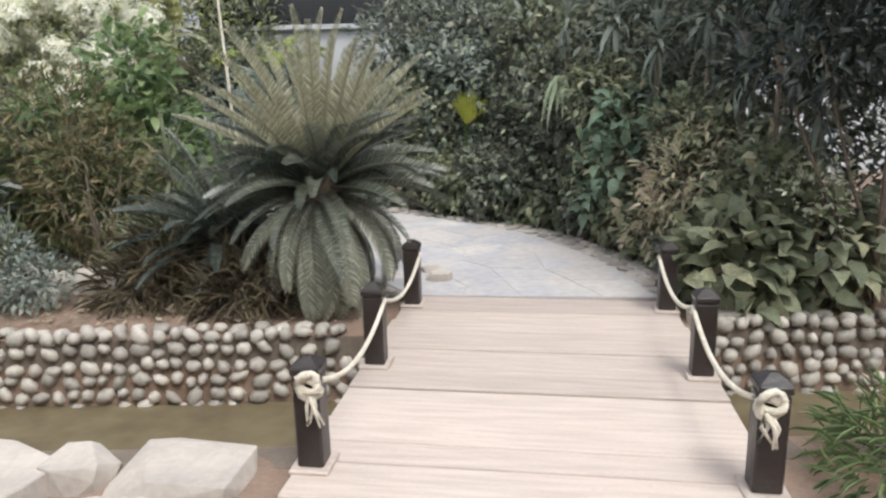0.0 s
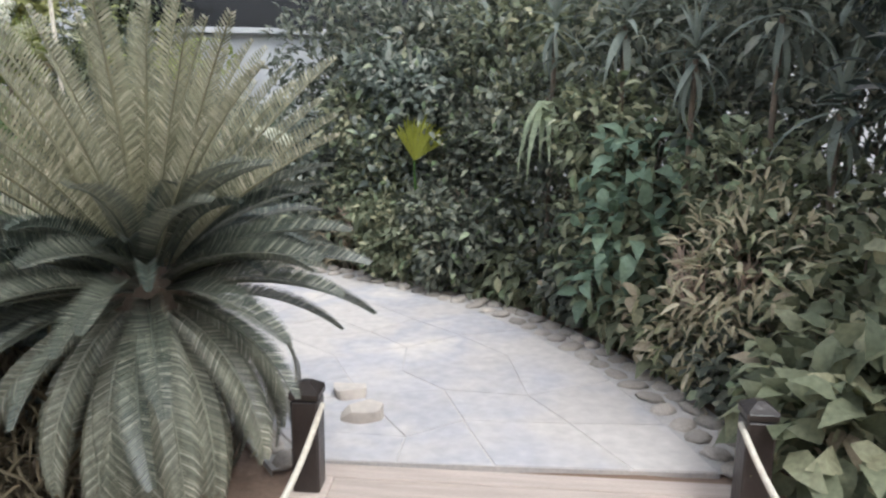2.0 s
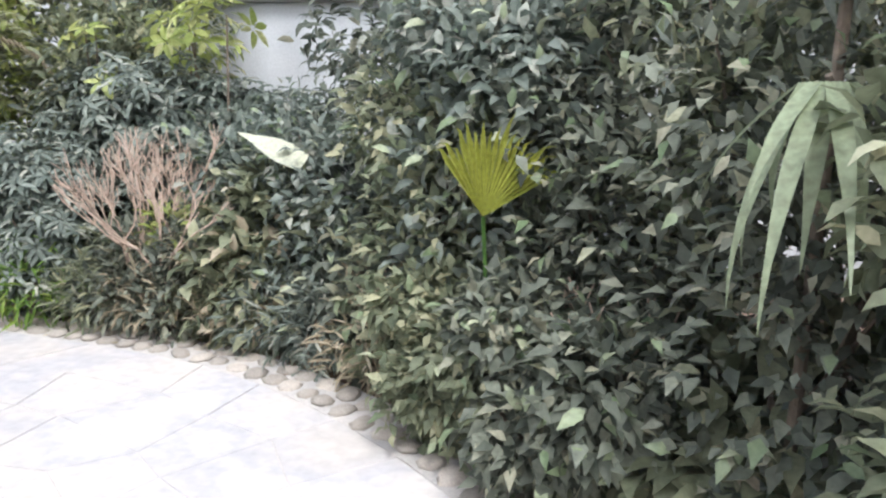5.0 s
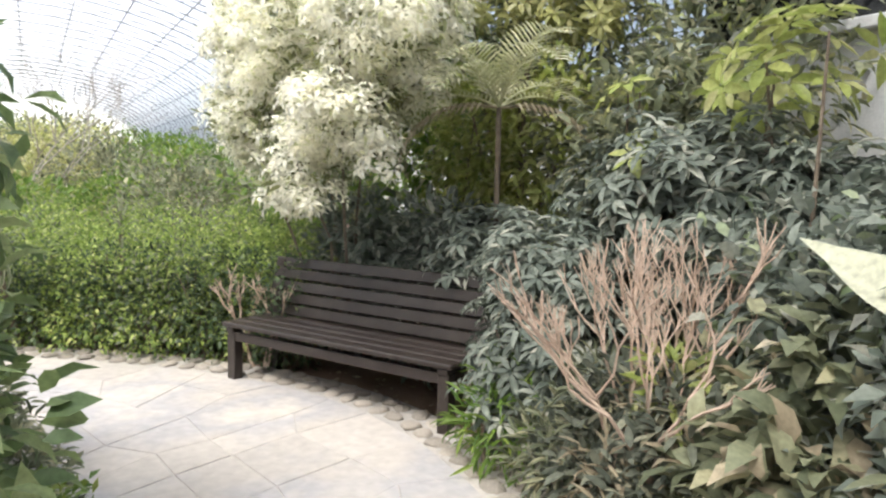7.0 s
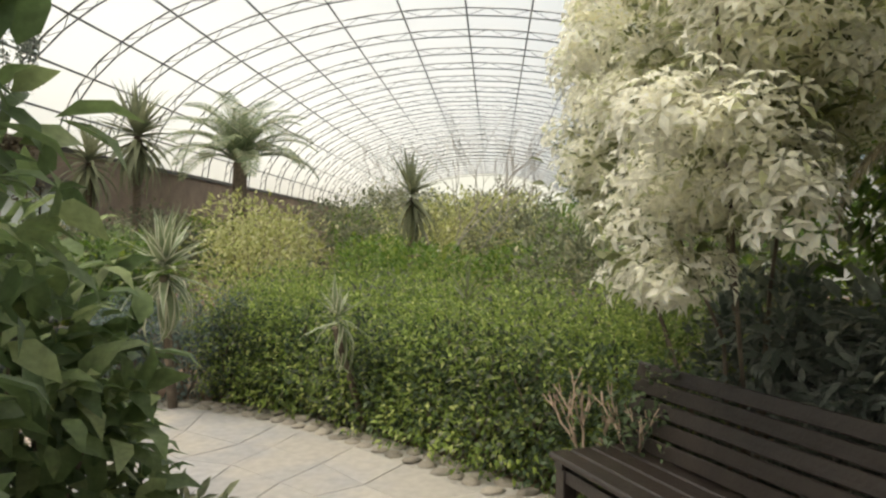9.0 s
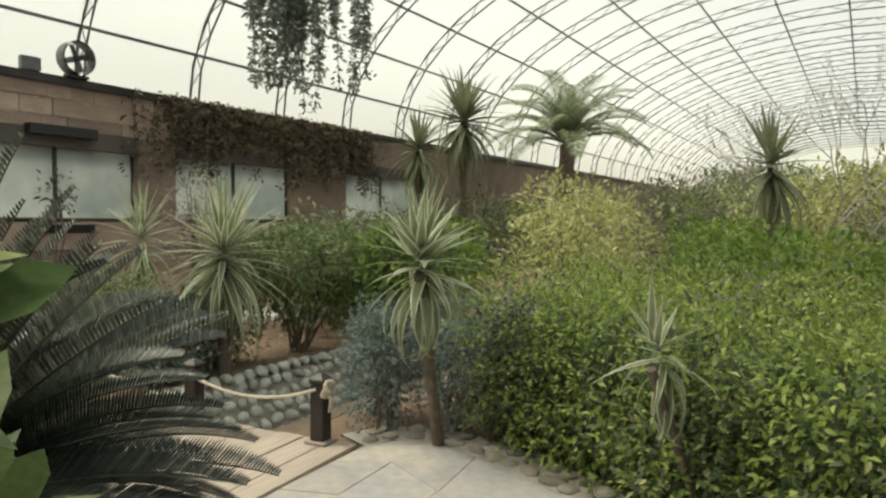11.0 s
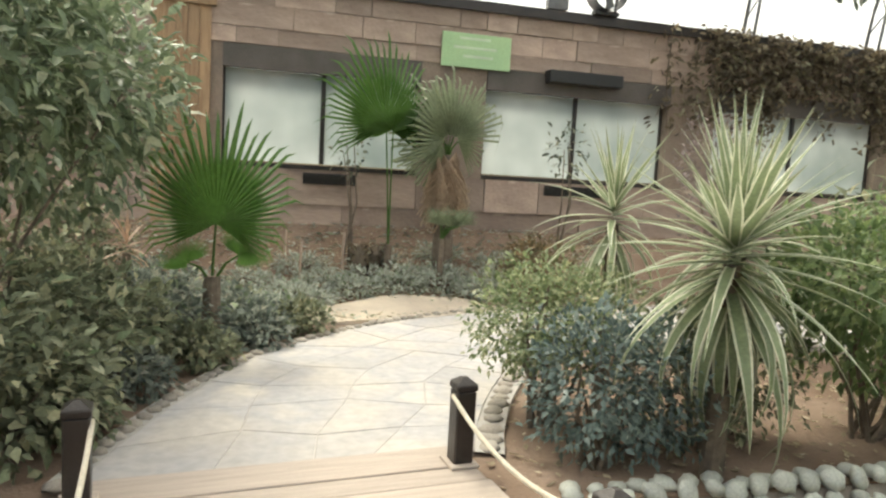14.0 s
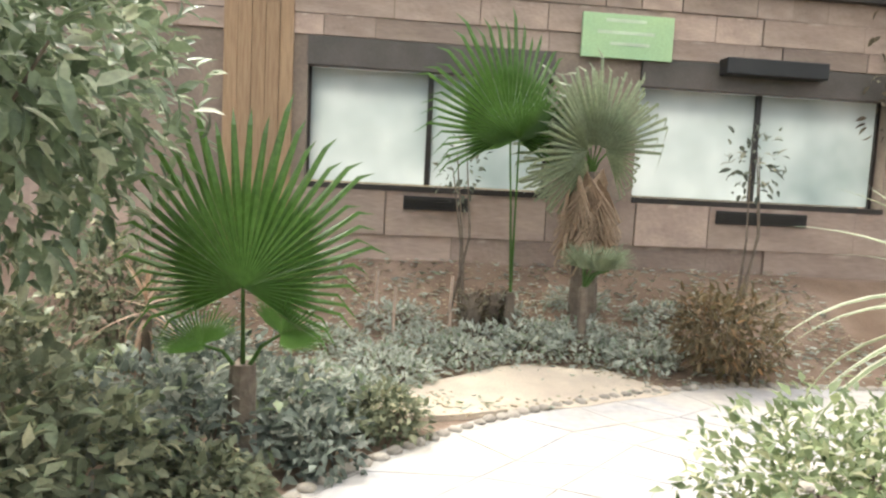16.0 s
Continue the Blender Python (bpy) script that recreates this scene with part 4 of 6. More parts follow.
# leafy edge plants between kerb and tall shrubs
for i, k in enumerate(range(1, 34, 2)):
    p = OUTER[k]
    d = Vector((p.x - CX, p.y - CY, 0)).normalized()
    rr = random.Random(i + 40)
    q = p + d * rr.uniform(0.55, 0.72)
    h = rr.uniform(0.4, 0.95)
    mt = (L_MID, L_DARK, L_BLUE, L_MID)[i % 4]
    sz = (0.12, 0.10, 0.09, 0.135)[i % 4]
    shrub("edge_plant", (q.x, q.y, -0.03), [(0, 0, h * 0.42, 0.36, 0.36, h * 0.5), (0.22 * d.x, 0.22 * d.y, h * 0.8, 0.38, 0.38, h * 0.45), (0.2 * d.y, -0.2 * d.x, h * 0.35, 0.3, 0.3, h * 0.4)], 1250, sz, sz * 0.66, mt, "leafy green border plant spilling towards the kerb", seed=330 + i, droop=0.4, extra=(L_DRY, 0.08) if i % 3 == 0 else (L_STRIPE, 0.06))
for i, (x, y, z, rx, rz, mt, lf) in enumerate(((1.75, 6.9, 1.1, 0.5, 0.75, L_MID, 0.11), (1.35, 7.75, 1.2, 0.5, 0.8, L_DARK, 0.09), (0.75, 8.45, 1.1, 0.5, 0.75, L_DARK, 0.09), (-0.05, 9.1, 1.15, 0.5, 0.75, L_MID, 0.10), (-0.9, 9.75, 1.0, 0.5, 0.7, L_BLUE, 0.10), (-1.7, 10.2, 0.95, 0.5, 0.65, L_BLUE, 0.12), (2.25, 5.8, 0.9, 0.5, 0.65, L_MID, 0.10), (0.2, 8.95, 1.7, 0.45, 0.45, L_BLUE, 0.12), (0.62, 8.0, 0.55, 0.34, 0.35, L_DARK, 0.10), (0.15, 8.42, 0.5, 0.34, 0.3, L_MID, 0.09))):
    shrub("leafy_shrub", (x, y, -0.03), [(0, 0, z * 0.6, rx, rx, z * 0.6), (0.15, -0.15, z, rx * 0.9, rx * 0.9, rz * 0.7), (-0.2, 0.1, z + rz * 0.4, rx * 0.7, rx * 0.7, rz * 0.5)], 3200, lf * 0.86, lf * 0.5, mt, "dense leafy green shrub behind the border plants", seed=360 + i, droop=0.35, extra=(L_STRIPE, 0.07))
# pale large-leaved plant
rt = shrub("pale_leaf_plant", (1.68, 6.5, -0.03), [(0, 0, 1.2, 0.34, 0.28, 0.25), (-0.1, -0.1, 0.8, 0.32, 0.3, 0.35), (-0.1, -0.05, 0.45, 0.34, 0.3, 0.25)], 260, 0.14, 0.10, leaf_material("leaf_pale_green", (0.13, 0.19, 0.13), (0.24, 0.32, 0.22)), "plant with large pale green heart-shaped leaves", seed=380, droop=0.5, stems=4)
# lance-leaved heads rising behind the border plants
BLADES_LANCE = [shared_mesh("blade", blade_data(1.0, 0.11, e), L_BLUE, True) for e in (-25, -50, -75, -100, -120)]
for i, (x, y, z, L) in enumerate(((1.85, 6.25, 1.95, 0.42), (2.15, 5.9, 2.15, 0.46), (1.62, 6.85, 2.2, 0.44), (2.3, 5.55, 1.65, 0.42), (1.95, 6.6, 1.6, 0.40), (2.45, 5.3, 2.3, 0.48), (1.3, 7.5, 2.25, 0.42), (2.6, 5.0, 1.4, 0.40))):
    strap_rosette((x, y, -0.03), z, L, 26, 120 + i, "slim cane plant with drooping blue-green lance leaves", BLADES_LANCE, "lance_leaf_plant", "lance-leaved plants", r=0.022)
# long hanging leaves
hg = empty("hanging_leaf_plant", Matrix.Translation((1.22, 7.32, -0.03)), "plant with long drooping grey-green strap leaves", "plant")
mesh_object("stem", *tube([(0.55, 0.45, -0.04), (0.4, 0.32, 0.9), (0, 0, 1.62)], [0.02, 0.016, 0.01], 6), M_BARK, hg)
for k, (a, L) in enumerate(((190, 0.5), (215, 0.6), (240, 0.66), (262, 0.6), (290, 0.5), (320, 0.45), (160, 0.42), (228, 0.4), (203, 0.36), (250, 0.48), (276, 0.38), (305, 0.52))):
    single_leaf(hg, pose(0.06 * math.cos(radians(a)), 0.06 * math.sin(radians(a)), 1.6, 0, 0, a) @ pose(0, 0, 0, 0, 66 - 11 * (k % 4), 0), L, 0.046, L_STRIPE, 0.25 + 0.05 * (k % 3))
twig_bush((0.78, 8.3, -0.03), 1.1, 0.6, 52, "tangle of thin grey-tan stalks among the shrubs", "dry_stalks", 5)
twig_bush((-0.25, 8.95, -0.03), 0.9, 0.6, 53, "tangle of thin grey-tan stalks among the shrubs", "dry_stalks", 5)
# thin dry stalks
twig_bush((2.0, 5.75, -0.03), 1.15, 0.55, 51, "tangle of thin dry tan stalks in the bed", "dry_stalks", 5)
shrub("dry_foliage", (1.95, 5.55, -0.03), [(0, 0, 0.75, 0.4, 0.4, 0.42), (0, 0.2, 0.35, 0.38, 0.34, 0.3), (-0.1, 0.35, 0.25, 0.3, 0.3, 0.25)], 1300, 0.10, 0.028, leaf_material("leaf_straw", (0.42, 0.37, 0.24), (0.62, 0.56, 0.40), (0.3, 0.34, 0.18), rough=0.75), "dry tan foliage among the shrubs", seed=385)
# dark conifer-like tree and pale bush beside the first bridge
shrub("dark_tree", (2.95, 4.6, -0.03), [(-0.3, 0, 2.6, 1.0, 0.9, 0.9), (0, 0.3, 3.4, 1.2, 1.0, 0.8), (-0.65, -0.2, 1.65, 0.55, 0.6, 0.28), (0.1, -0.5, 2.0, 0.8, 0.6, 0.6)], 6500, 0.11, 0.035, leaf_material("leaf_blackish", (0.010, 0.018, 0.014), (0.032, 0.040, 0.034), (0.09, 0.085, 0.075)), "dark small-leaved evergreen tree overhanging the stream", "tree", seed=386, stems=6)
shrub("pale_bush", (2.45, 4.75, -0.03), [(0, 0, 0.75, 0.28, 0.25, 0.22)], 420, 0.06, 0.03, L_WHITE, "small bush with pale cream leaf tips", seed=387)
shrub("bank_plant", (1.95, 4.65, -0.03), [(0, 0, 0.3, 0.4, 0.3, 0.35), (0.5, 0.1, 0.35, 0.5, 0.4, 0.4)], 900, 0.17, 0.12, L_MID, "broad mid-green leaves over the stream bank", seed=388, droop=0.45)
shrub("grass_tuft", (1.75, 2.45, -0.03), [(0, 0, 0.12, 0.32, 0.3, 0.22), (0.4, -0.1, 0.15, 0.3, 0.3, 0.25)], 1500, 0.14, 0.012, L_FRESH, "soft green grass tuft beside the bridge end", seed=389, category="grass")

# young yellow fan palm
yf = empty("young_fan_palm", Matrix.Translation((0.33, 8.34, -0.03)), "young fan palm with a bright yellow-green leaf", "palm")
fan_leaf(yf, (0, 0, 0.0), (-0.05, -0.15, 1.10), 20, -8, 0.78, FAN_YOUNG, 10)
# dry twig fan, schefflera, cream leaf, fatsia, low greens
twig_bush((-2.05, 9.62, -0.03), 1.62, 0.6, 66, "leafless shrub with a fan of pinkish-tan twigs", levels=6, stems=7, thick=0.014, spread=0.62)
whorl_shrub("schefflera", (-3.08, 9.78, -0.03), [(0, 0, 0.62, 0.46, 0.36, 0.58), (-0.08, 0.1, 1.0, 0.44, 0.36, 0.36), (0.35, 0.15, 0.5, 0.4, 0.32, 0.5), (0.1, -0.08, 0.35, 0.42, 0.3, 0.35)], 1000, 0.095, 0.036, L_BLUE, "blue-green umbrella-leaved shrub beside the bench", 401)
whorl_shrub("schefflera", (-2.75, 10.5, -0.03), [(0, 0, 1.4, 0.75, 0.5, 0.5), (0.5, 0, 1.2, 0.5, 0.4, 0.5)], 950, 0.11, 0.042, L_BLUE, "dark umbrella-leaved shrub behind the dry twigs", 402)
whorl_shrub("schefflera", (-1.75, 10.75, -0.03), [(0, 0, 1.25, 0.6, 0.5, 0.45), (-0.3, 0, 0.8, 0.5, 0.4, 0.5)], 560, 0.13, 0.05, L_BLUE, "blue-green umbrella-leaved shrub in the bed", 403)
whorl_shrub("schefflera", (-4.15, 10.15, -0.03), [(0, 0, 0.9, 0.6, 0.35, 0.45), (-0.6, -0.05, 0.75, 0.5, 0.3, 0.4)], 800, 0.11, 0.042, L_BLUE, "blue-green umbrella-leaved shrub behind the bench", 404)
whorl_shrub("schefflera", (-5.2, 10.1, -0.03), [(0, 0, 0.75, 0.5, 0.25, 0.45), (-0.45, 0, 0.7, 0.4, 0.25, 0.45), (0.4, 0.05, 0.85, 0.4, 0.25, 0.4)], 700, 0.11, 0.042, L_BLUE, "blue-green umbrella-leaved shrub behind the bench", 405)
fat = leaf_material("leaf_yellow_green", (0.26, 0.32, 0.08), (0.42, 0.45, 0.16), (0.5, 0.5, 0.25), glow=0.4)
for i, (x, y, z, r, n) in enumerate(((-3.0, 10.35, 2.0, 0.16, 4), (-2.25, 10.45, 2.02, 0.36, 13), (-1.9, 10.3, 2.12, 0.26, 8), (-2.75, 10.2, 1.68, 0.12, 3))):
    whorl_shrub("fatsia", (x, y, -0.03), [(0, 0, z, r, r, r * 0.6)], n, 0.14, 0.07, fat, "tall plant with yellow-green star-shaped leaves", 410 + i, 6, droop=0.15)
cl = empty("cream_leaf_plant", Matrix.Translation((-1.0, 9.40, -0.03)), "plant with one long cream-striped leaf", "plant")
mesh_object("stem", *tube([(0, 0, -0.04), (0.05, -0.02, 0.6), (0.07, -0.04, 1.19)], [0.012, 0.01, 0.008], 5), L_MID, cl)
single_leaf(cl, pose(0.07, -0.04, 1.19, 0, 0, 178) @ pose(0, 0, 0, 0, -24, 0) @ pose(0, 0, 0, -55, 0, 0), 0.48, 0.15, leaf_material("leaf_cream_single", (0.6, 0.62, 0.45), (0.66, 0.66, 0.5)), 0.1)
for k, a in enumerate((20, 95, 250, 310)):
    single_leaf(cl, pose(0.1, -0.04, 0.9 - 0.08 * k, 0, 0, a) @ pose(0, 0, 0, 10, -25, 0), 0.34, 0.15, L_MID, 0.3)
for i, (x, y, mt, n) in enumerate(((-3.0, 9.50, L_BRIGHT, 800), (-2.5, 9.52, L_MID, 900), (-2.05, 9.5, L_DRY, 700), (-1.6, 9.45, L_MID, 900), (-1.15, 9.3, L_BLUE, 900), (-0.75, 9.15, L_BLUE, 800), (-0.35, 8.95, L_DRY, 700), (-1.35, 9.38, L_DRY, 450), (0.15, 8.6, L_MID, 700))):
    shrub("border_plant", (x, y, -0.03), [(0, 0, 0.24, 0.30, 0.22, 0.26), (0, 0.2, 0.45, 0.28, 0.2, 0.25)], n, 0.12, 0.02, mt, "narrow-leaved border plant along the kerb", seed=420 + i)
# Two plants added only to darken the foot of the twig bush.
for i, (x, y) in enumerate(((-2.25, 9.48), (-1.85, 9.42))):
    shrub("border_plant", (x, y, -0.03), [(0, 0, 0.25, 0.3, 0.2, 0.3), (0.05, 0.1, 0.55, 0.26, 0.18, 0.2)], 800, 0.09, 0.04, L_DARK, "added dark leafy plant deepening the base of the dry twigs", seed=433 + i, stems=3)
shrub("yellow_sprig", (-2.0, 9.62, -0.03), [(0, 0, 0.72, 0.14, 0.12, 0.12)], 60, 0.13, 0.04, fat, "small yellow-green sprig before the dry twigs", seed=430, stems=3)
# palm with drying fronds behind the bench
L_ARECA = leaf_material("leaf_areca", (0.42, 0.44, 0.25), (0.62, 0.61, 0.40), (0.72, 0.70, 0.52), glow=0.4)
ARECA = shared_mesh("frond", frond_data(1.0, 22, 0.28, 20, -70, 0.35, width=0.009, sag=0.25), L_ARECA)
ARECA_DRY = shared_mesh("frond", frond_data(1.0, 22, 0.26, 5, -95, 0.1, width=0.009, sag=0.45), L_DRY)
ap = empty("feather_palm", Matrix.Translation((-3.98, 10.12, -0.03)), "feather palm with pale and dried fronds behind the bench", "palm")
trunk_part(ap, 2.02, 0.02)
for k in range(14):
    dry = k in (1, 4, 8, 11)
    placed("frond", ARECA_DRY if dry else ARECA, ap, pose(0, 0, 2.0, 0, 0, 200 + k * 51) @ pose(0, 0, 0, 0, -(2 if dry else 6 + (k % 4) * 12), 0) @ Matrix.Diagonal((0.9, 0.9, 0.9, 1)))
# cream-leaved tree
cr = leaf_material("leaf_variegated", (0.84, 0.82, 0.69), (0.96, 0.94, 0.85), (0.60, 0.62, 0.38), rough=0.6, glow=0.5, spec=0.2)
tree_blobs = [(0, 0, 2.1, 0.85, 0.5, 0.5), (-0.45, -0.3, 2.0, 0.5, 0.45, 0.34), (0.60, -0.25, 1.56, 0.42, 0.34, 0.24), (-1.0, 0.0, 2.2, 0.5, 0.5, 0.4), (1.05, -0.05, 2.05, 0.5, 0.45, 0.42), (1.3, 0.1, 2.7, 0.6, 0.5, 0.5), (-0.9, -0.1, 2.75, 0.6, 0.5, 0.5), (0.1, 0.1, 2.7, 0.95, 0.7, 0.5), (-0.7, 0.2, 2.3, 0.6, 0.5, 0.45), (0.9, 0.15, 2.35, 0.6, 0.5, 0.5), (-0.2, 0.2, 3.2, 0.8, 0.6, 0.5), (0.8, 0.4, 3.0, 0.7, 0.5, 0.5), (-0.1, -0.1, 2.0, 0.5, 0.5, 0.35), (-1.35, 0.15, 2.35, 0.4, 0.4, 0.35)]
tree_blobs = [(b[0] - 0.12, b[1] - 0.32, *b[2:]) for b in tree_blobs]
rng = np.random.default_rng(439)
# sprays: many small clumps over the crown, so that gaps of shade stay between them
sp, su = crown_points(rng, tree_blobs, 230, 0.25)
sprays = [(*q, 0.15 + 0.09 * w, 0.15 + 0.09 * w, 0.10 + 0.06 * w) for q, w in zip(sp, rng.random(230))]
whorl_shrub("variegated_tree", (-5.35, 9.62, -0.03), sprays, 8600, 0.070, 0.032, cr, "small tree thick with cream-white variegated leaves", 440, 5, "tree", 0.3)
# Inner leaves hold the shade of the crown gaps in a darker olive.
shrub("tree_inner_foliage", (-5.33, 9.64, -0.03), [(b[0], b[1], b[2], b[3] * 0.85, b[4] * 0.85, b[5] * 0.85) for b in tree_blobs], 5200, 0.09, 0.04, leaf_material("leaf_painted_shade", (0.14, 0.16, 0.07), (0.34, 0.36, 0.18), (0.6, 0.6, 0.4), glow=0.45), "inner leaves of the variegated tree, olive darkened for shade", "tree", seed=441, stems=2)
for i, (x, y) in enumerate(((-5.7, 9.75), (-4.75, 9.95), (-5.2, 10.5), (-4.5, 10.65))):
    shrub("shade_shrub", (x, y, -0.03), [(0, 0, 0.6, 0.5, 0.3, 0.6), (0.2, 0.1, 1.05 + 0.75 * (i > 1), 0.5, 0.3, 0.35 + 0.35 * (i > 1))], 1500 + 900 * (i > 1), 0.11, 0.05, (L_BLUE, L_BLUE, fat, fat)[i], "dark leafy shrub in the shade behind the bench", seed=447 + i, stems=3)

for i, (x, y, h, mt) in enumerate(((-6.5, 11.0, 3.3, L_BRIGHT), (-5.0, 11.4, 3.6, L_MID), (-3.4, 11.55, 3.0, L_MID), (-7.6, 12.2, 3.4, L_MID))):
    shrub("back_shrub", (x, y, -0.03), [(0, 0, h * 0.45, 0.8, 0.7, h * 0.45), (0.3, -0.1, h * 0.75, 0.7, 0.6, h * 0.28), (-0.4, 0.1, h * 0.85, 0.6, 0.5, h * 0.2)], 2800, 0.13, 0.05, mt, "tall olive-green shrub behind the bench planting", seed=460 + i, extra=(fat, 0.15))
pl = empty("bamboo_cane", Matrix.Translation((-1.95, 6.9, -0.04)), "slim pale bamboo cane standing in the island bed", "cane")
mesh_object("cane", *tube([(0, 0, 0), (-0.05, 0.02, 1.6), (-0.13, 0.05, 3.2)], [0.016, 0.014, 0.011], 7), M_ROPE, pl)
mesh_object("cane_knot", *tube([(-0.048, 0.02, 1.55), (-0.05, 0.02, 1.58)], 0.019, 7), M_ROPE, pl)

whorl_shrub("olive_tree_top", (-4.7, 10.8, -0.03), [(0, 0, 3.1, 0.8, 0.6, 0.45), (-0.7, -0.2, 3.4, 0.7, 0.6, 0.45), (0.6, 0.1, 2.9, 0.5, 0.4, 0.4)], 620, 0.10, 0.045, leaf_material("leaf_olive_yellow", (0.34, 0.35, 0.12), (0.54, 0.53, 0.25), (0.66, 0.64, 0.42), glow=0.45), "olive-yellow leaved tree behind the bench", 445, 6, "tree")
bg = empty("big_leaf_plant", Matrix.Translation((1.0, 8.2, -0.03)), "plant with large pale grey-green paddle leaves", "plant")
mesh_object("stem", *tube([(0, 0, -0.04), (0.0, -0.02, 0.7), (-0.02, -0.05, 1.3)], [0.016, 0.014, 0.01], 5), L_MID, bg)
for k, (a, e) in enumerate(((150, -12), (215, -18), (280, -5), (40, -30))):
    single_leaf(bg, pose(-0.02, -0.05, 1.3 - 0.05 * k, 0, 0, a) @ pose(0, 0, 0, 12, e, 0), 0.42, 0.15, L_STRIPE, 0.25)

# ---------- hedge ----------
hedge_leaf = leaf_material("leaf_hedge", (0.11, 0.18, 0.045), (0.38, 0.48, 0.12), (0.60, 0.64, 0.25), glow=0.48)
hd = [(-6.05, 9.08), (-6.42, 8.48), (-6.92, 7.9), (-7.38, 7.25), (-7.8, 6.6), (-8.15, 5.95), (-6.6, 9.55), (-7.25, 9.0), (-7.9, 8.4), (-8.4, 7.6), (-8.8, 6.8), (-9.1, 6.0), (-8.2, 9.4), (-8.9, 8.7), (-9.4, 7.8), (-9.8, 6.8), (-10.1, 5.8)]
h0 = shrub("hedge_plant", (*hd[0], -0.03), [(0, 0, 0.5, 0.5, 0.5, 0.52), (0.1, 0.1, 0.82, 0.5, 0.5, 0.34), (-0.15, 0, 0.28, 0.5, 0.5, 0.32), (0.15, 0, 0.25, 0.5, 0.5, 0.3)], 5600, 0.05, 0.024, hedge_leaf, "clipped bright green fine-leaved hedge", "hedge", seed=500, group="hedge along the path", stems=6)
h1 = shrub("hedge_plant", (*hd[1], -0.03), [(0, 0, 0.5, 0.52, 0.5, 0.52), (0.1, 0.1, 0.8, 0.5, 0.5, 0.42), (-0.2, 0.1, 0.4, 0.45, 0.5, 0.4), (0.1, -0.1, 0.25, 0.5, 0.5, 0.3)], 5600, 0.05, 0.024, hedge_leaf, "clipped bright green fine-leaved hedge", "hedge", seed=501, group="hedge along the path", stems=6, extra=(L_DARK, 0.3))
for i, (x, y) in enumerate(hd[2:]):
    copy_thing((h0, h1)[i % 2], pose(x, y, -0.03 + 0.05 * (i > 8), 0, 0, 77 * i))
# Dark small-leaved row; its colour also carries the shading of the hedge front.
hb = leaf_material("leaf_hedge_base_shade", (0.055, 0.09, 0.045), (0.13, 0.18, 0.09), (0.24, 0.28, 0.14))
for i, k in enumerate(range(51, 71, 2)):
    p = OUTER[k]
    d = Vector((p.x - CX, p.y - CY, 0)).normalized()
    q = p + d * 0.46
    shrub("hedge_plant", (q.x, q.y, -0.03), [(0, 0, 0.34, 0.3, 0.3, 0.36), (0.1 * d.x, 0.1 * d.y, 0.66, 0.28, 0.28, 0.28)], 1900, 0.05, 0.026, hb, "small-leaved plant at the hedge foot, dark green deepened for shade", "hedge", seed=560 + i, group="hedge along the path")
twig_bush((-5.47, 8.95, -0.03), 1.0, 0.6, 62, "bare pale twigs at the hedge end beside the bench", levels=5, stems=3)
strap_rosette((-7.2, 7.3, -0.03), 1.0, 0.36, 30, 71, "small strap-leaved plant growing through the hedge edge", BLADES, r=0.03, lean=(0.56, -0.15), wide=1.4)
strap_rosette((-6.85, 8.1, -0.03), 1.1, 0.42, 30, 72, "green strap-leaved plant rising from the hedge", BLADES_DARK, "dracaena", r=0.03)
strap_rosette((-7.55, 5.52, -0.03), 1.32, 0.58, 60, 73, "yucca with cream-edged strap leaves beside the bridge", r=0.045, lean=(0.42, 0.1), wide=2.0)
blue = leaf_material("leaf_grey_blue", (0.09, 0.13, 0.12), (0.20, 0.26, 0.24), (0.28, 0.33, 0.30))
for i, (x, y, h) in enumerate(((-7.62, 4.98, 0.8), (-7.95, 4.75, 0.85), (-8.3, 5.15, 0.9), (-7.85, 5.5, 0.75), (-8.2, 5.75, 0.9))):
    shrub("grey_shrub", (x, y, -0.03), [(0, 0, h * 0.5, 0.32, 0.3, h * 0.55), (0.1, 0.1, h * 0.8, 0.28, 0.28, h * 0.35)], 1700, 0.045, 0.022, blue, "small grey-blue leaved shrub at the bridge end", seed=520 + i)

# ---------- far planting under the vault ----------
f0 = shrub("far_shrub", (-12.2, 7.0, -0.03), [(0, 0, 0.7, 1.1, 1.1, 0.7), (0.6, 0.3, 1.0, 0.8, 0.8, 0.5)], 2300, 0.12, 0.06, L_BRIGHT, "bright green shrub in the far beds", seed=540, group="far shrubs", light=True)
f1 = shrub("far_shrub", (-13.0, 4.2, -0.03), [(0, 0, 0.9, 1.0, 1.0, 0.8), (-0.5, 0.2, 1.4, 0.8, 0.8, 0.55)], 2600, 0.11, 0.05, leaf_material("leaf_lemon", (0.32, 0.36, 0.10), (0.56, 0.56, 0.26), (0.66, 0.64, 0.42)), "lemon-green variegated shrub in the far beds", seed=541, group="far shrubs", light=True)
f2 = shrub("far_shrub", (-11.5, 9.6, -0.03), [(0, 0, 0.9, 1.2, 1.1, 0.9)], 2300, 0.14, 0.06, L_MID, "mid-green shrub in the far beds", seed=542, group="far shrubs", light=True)
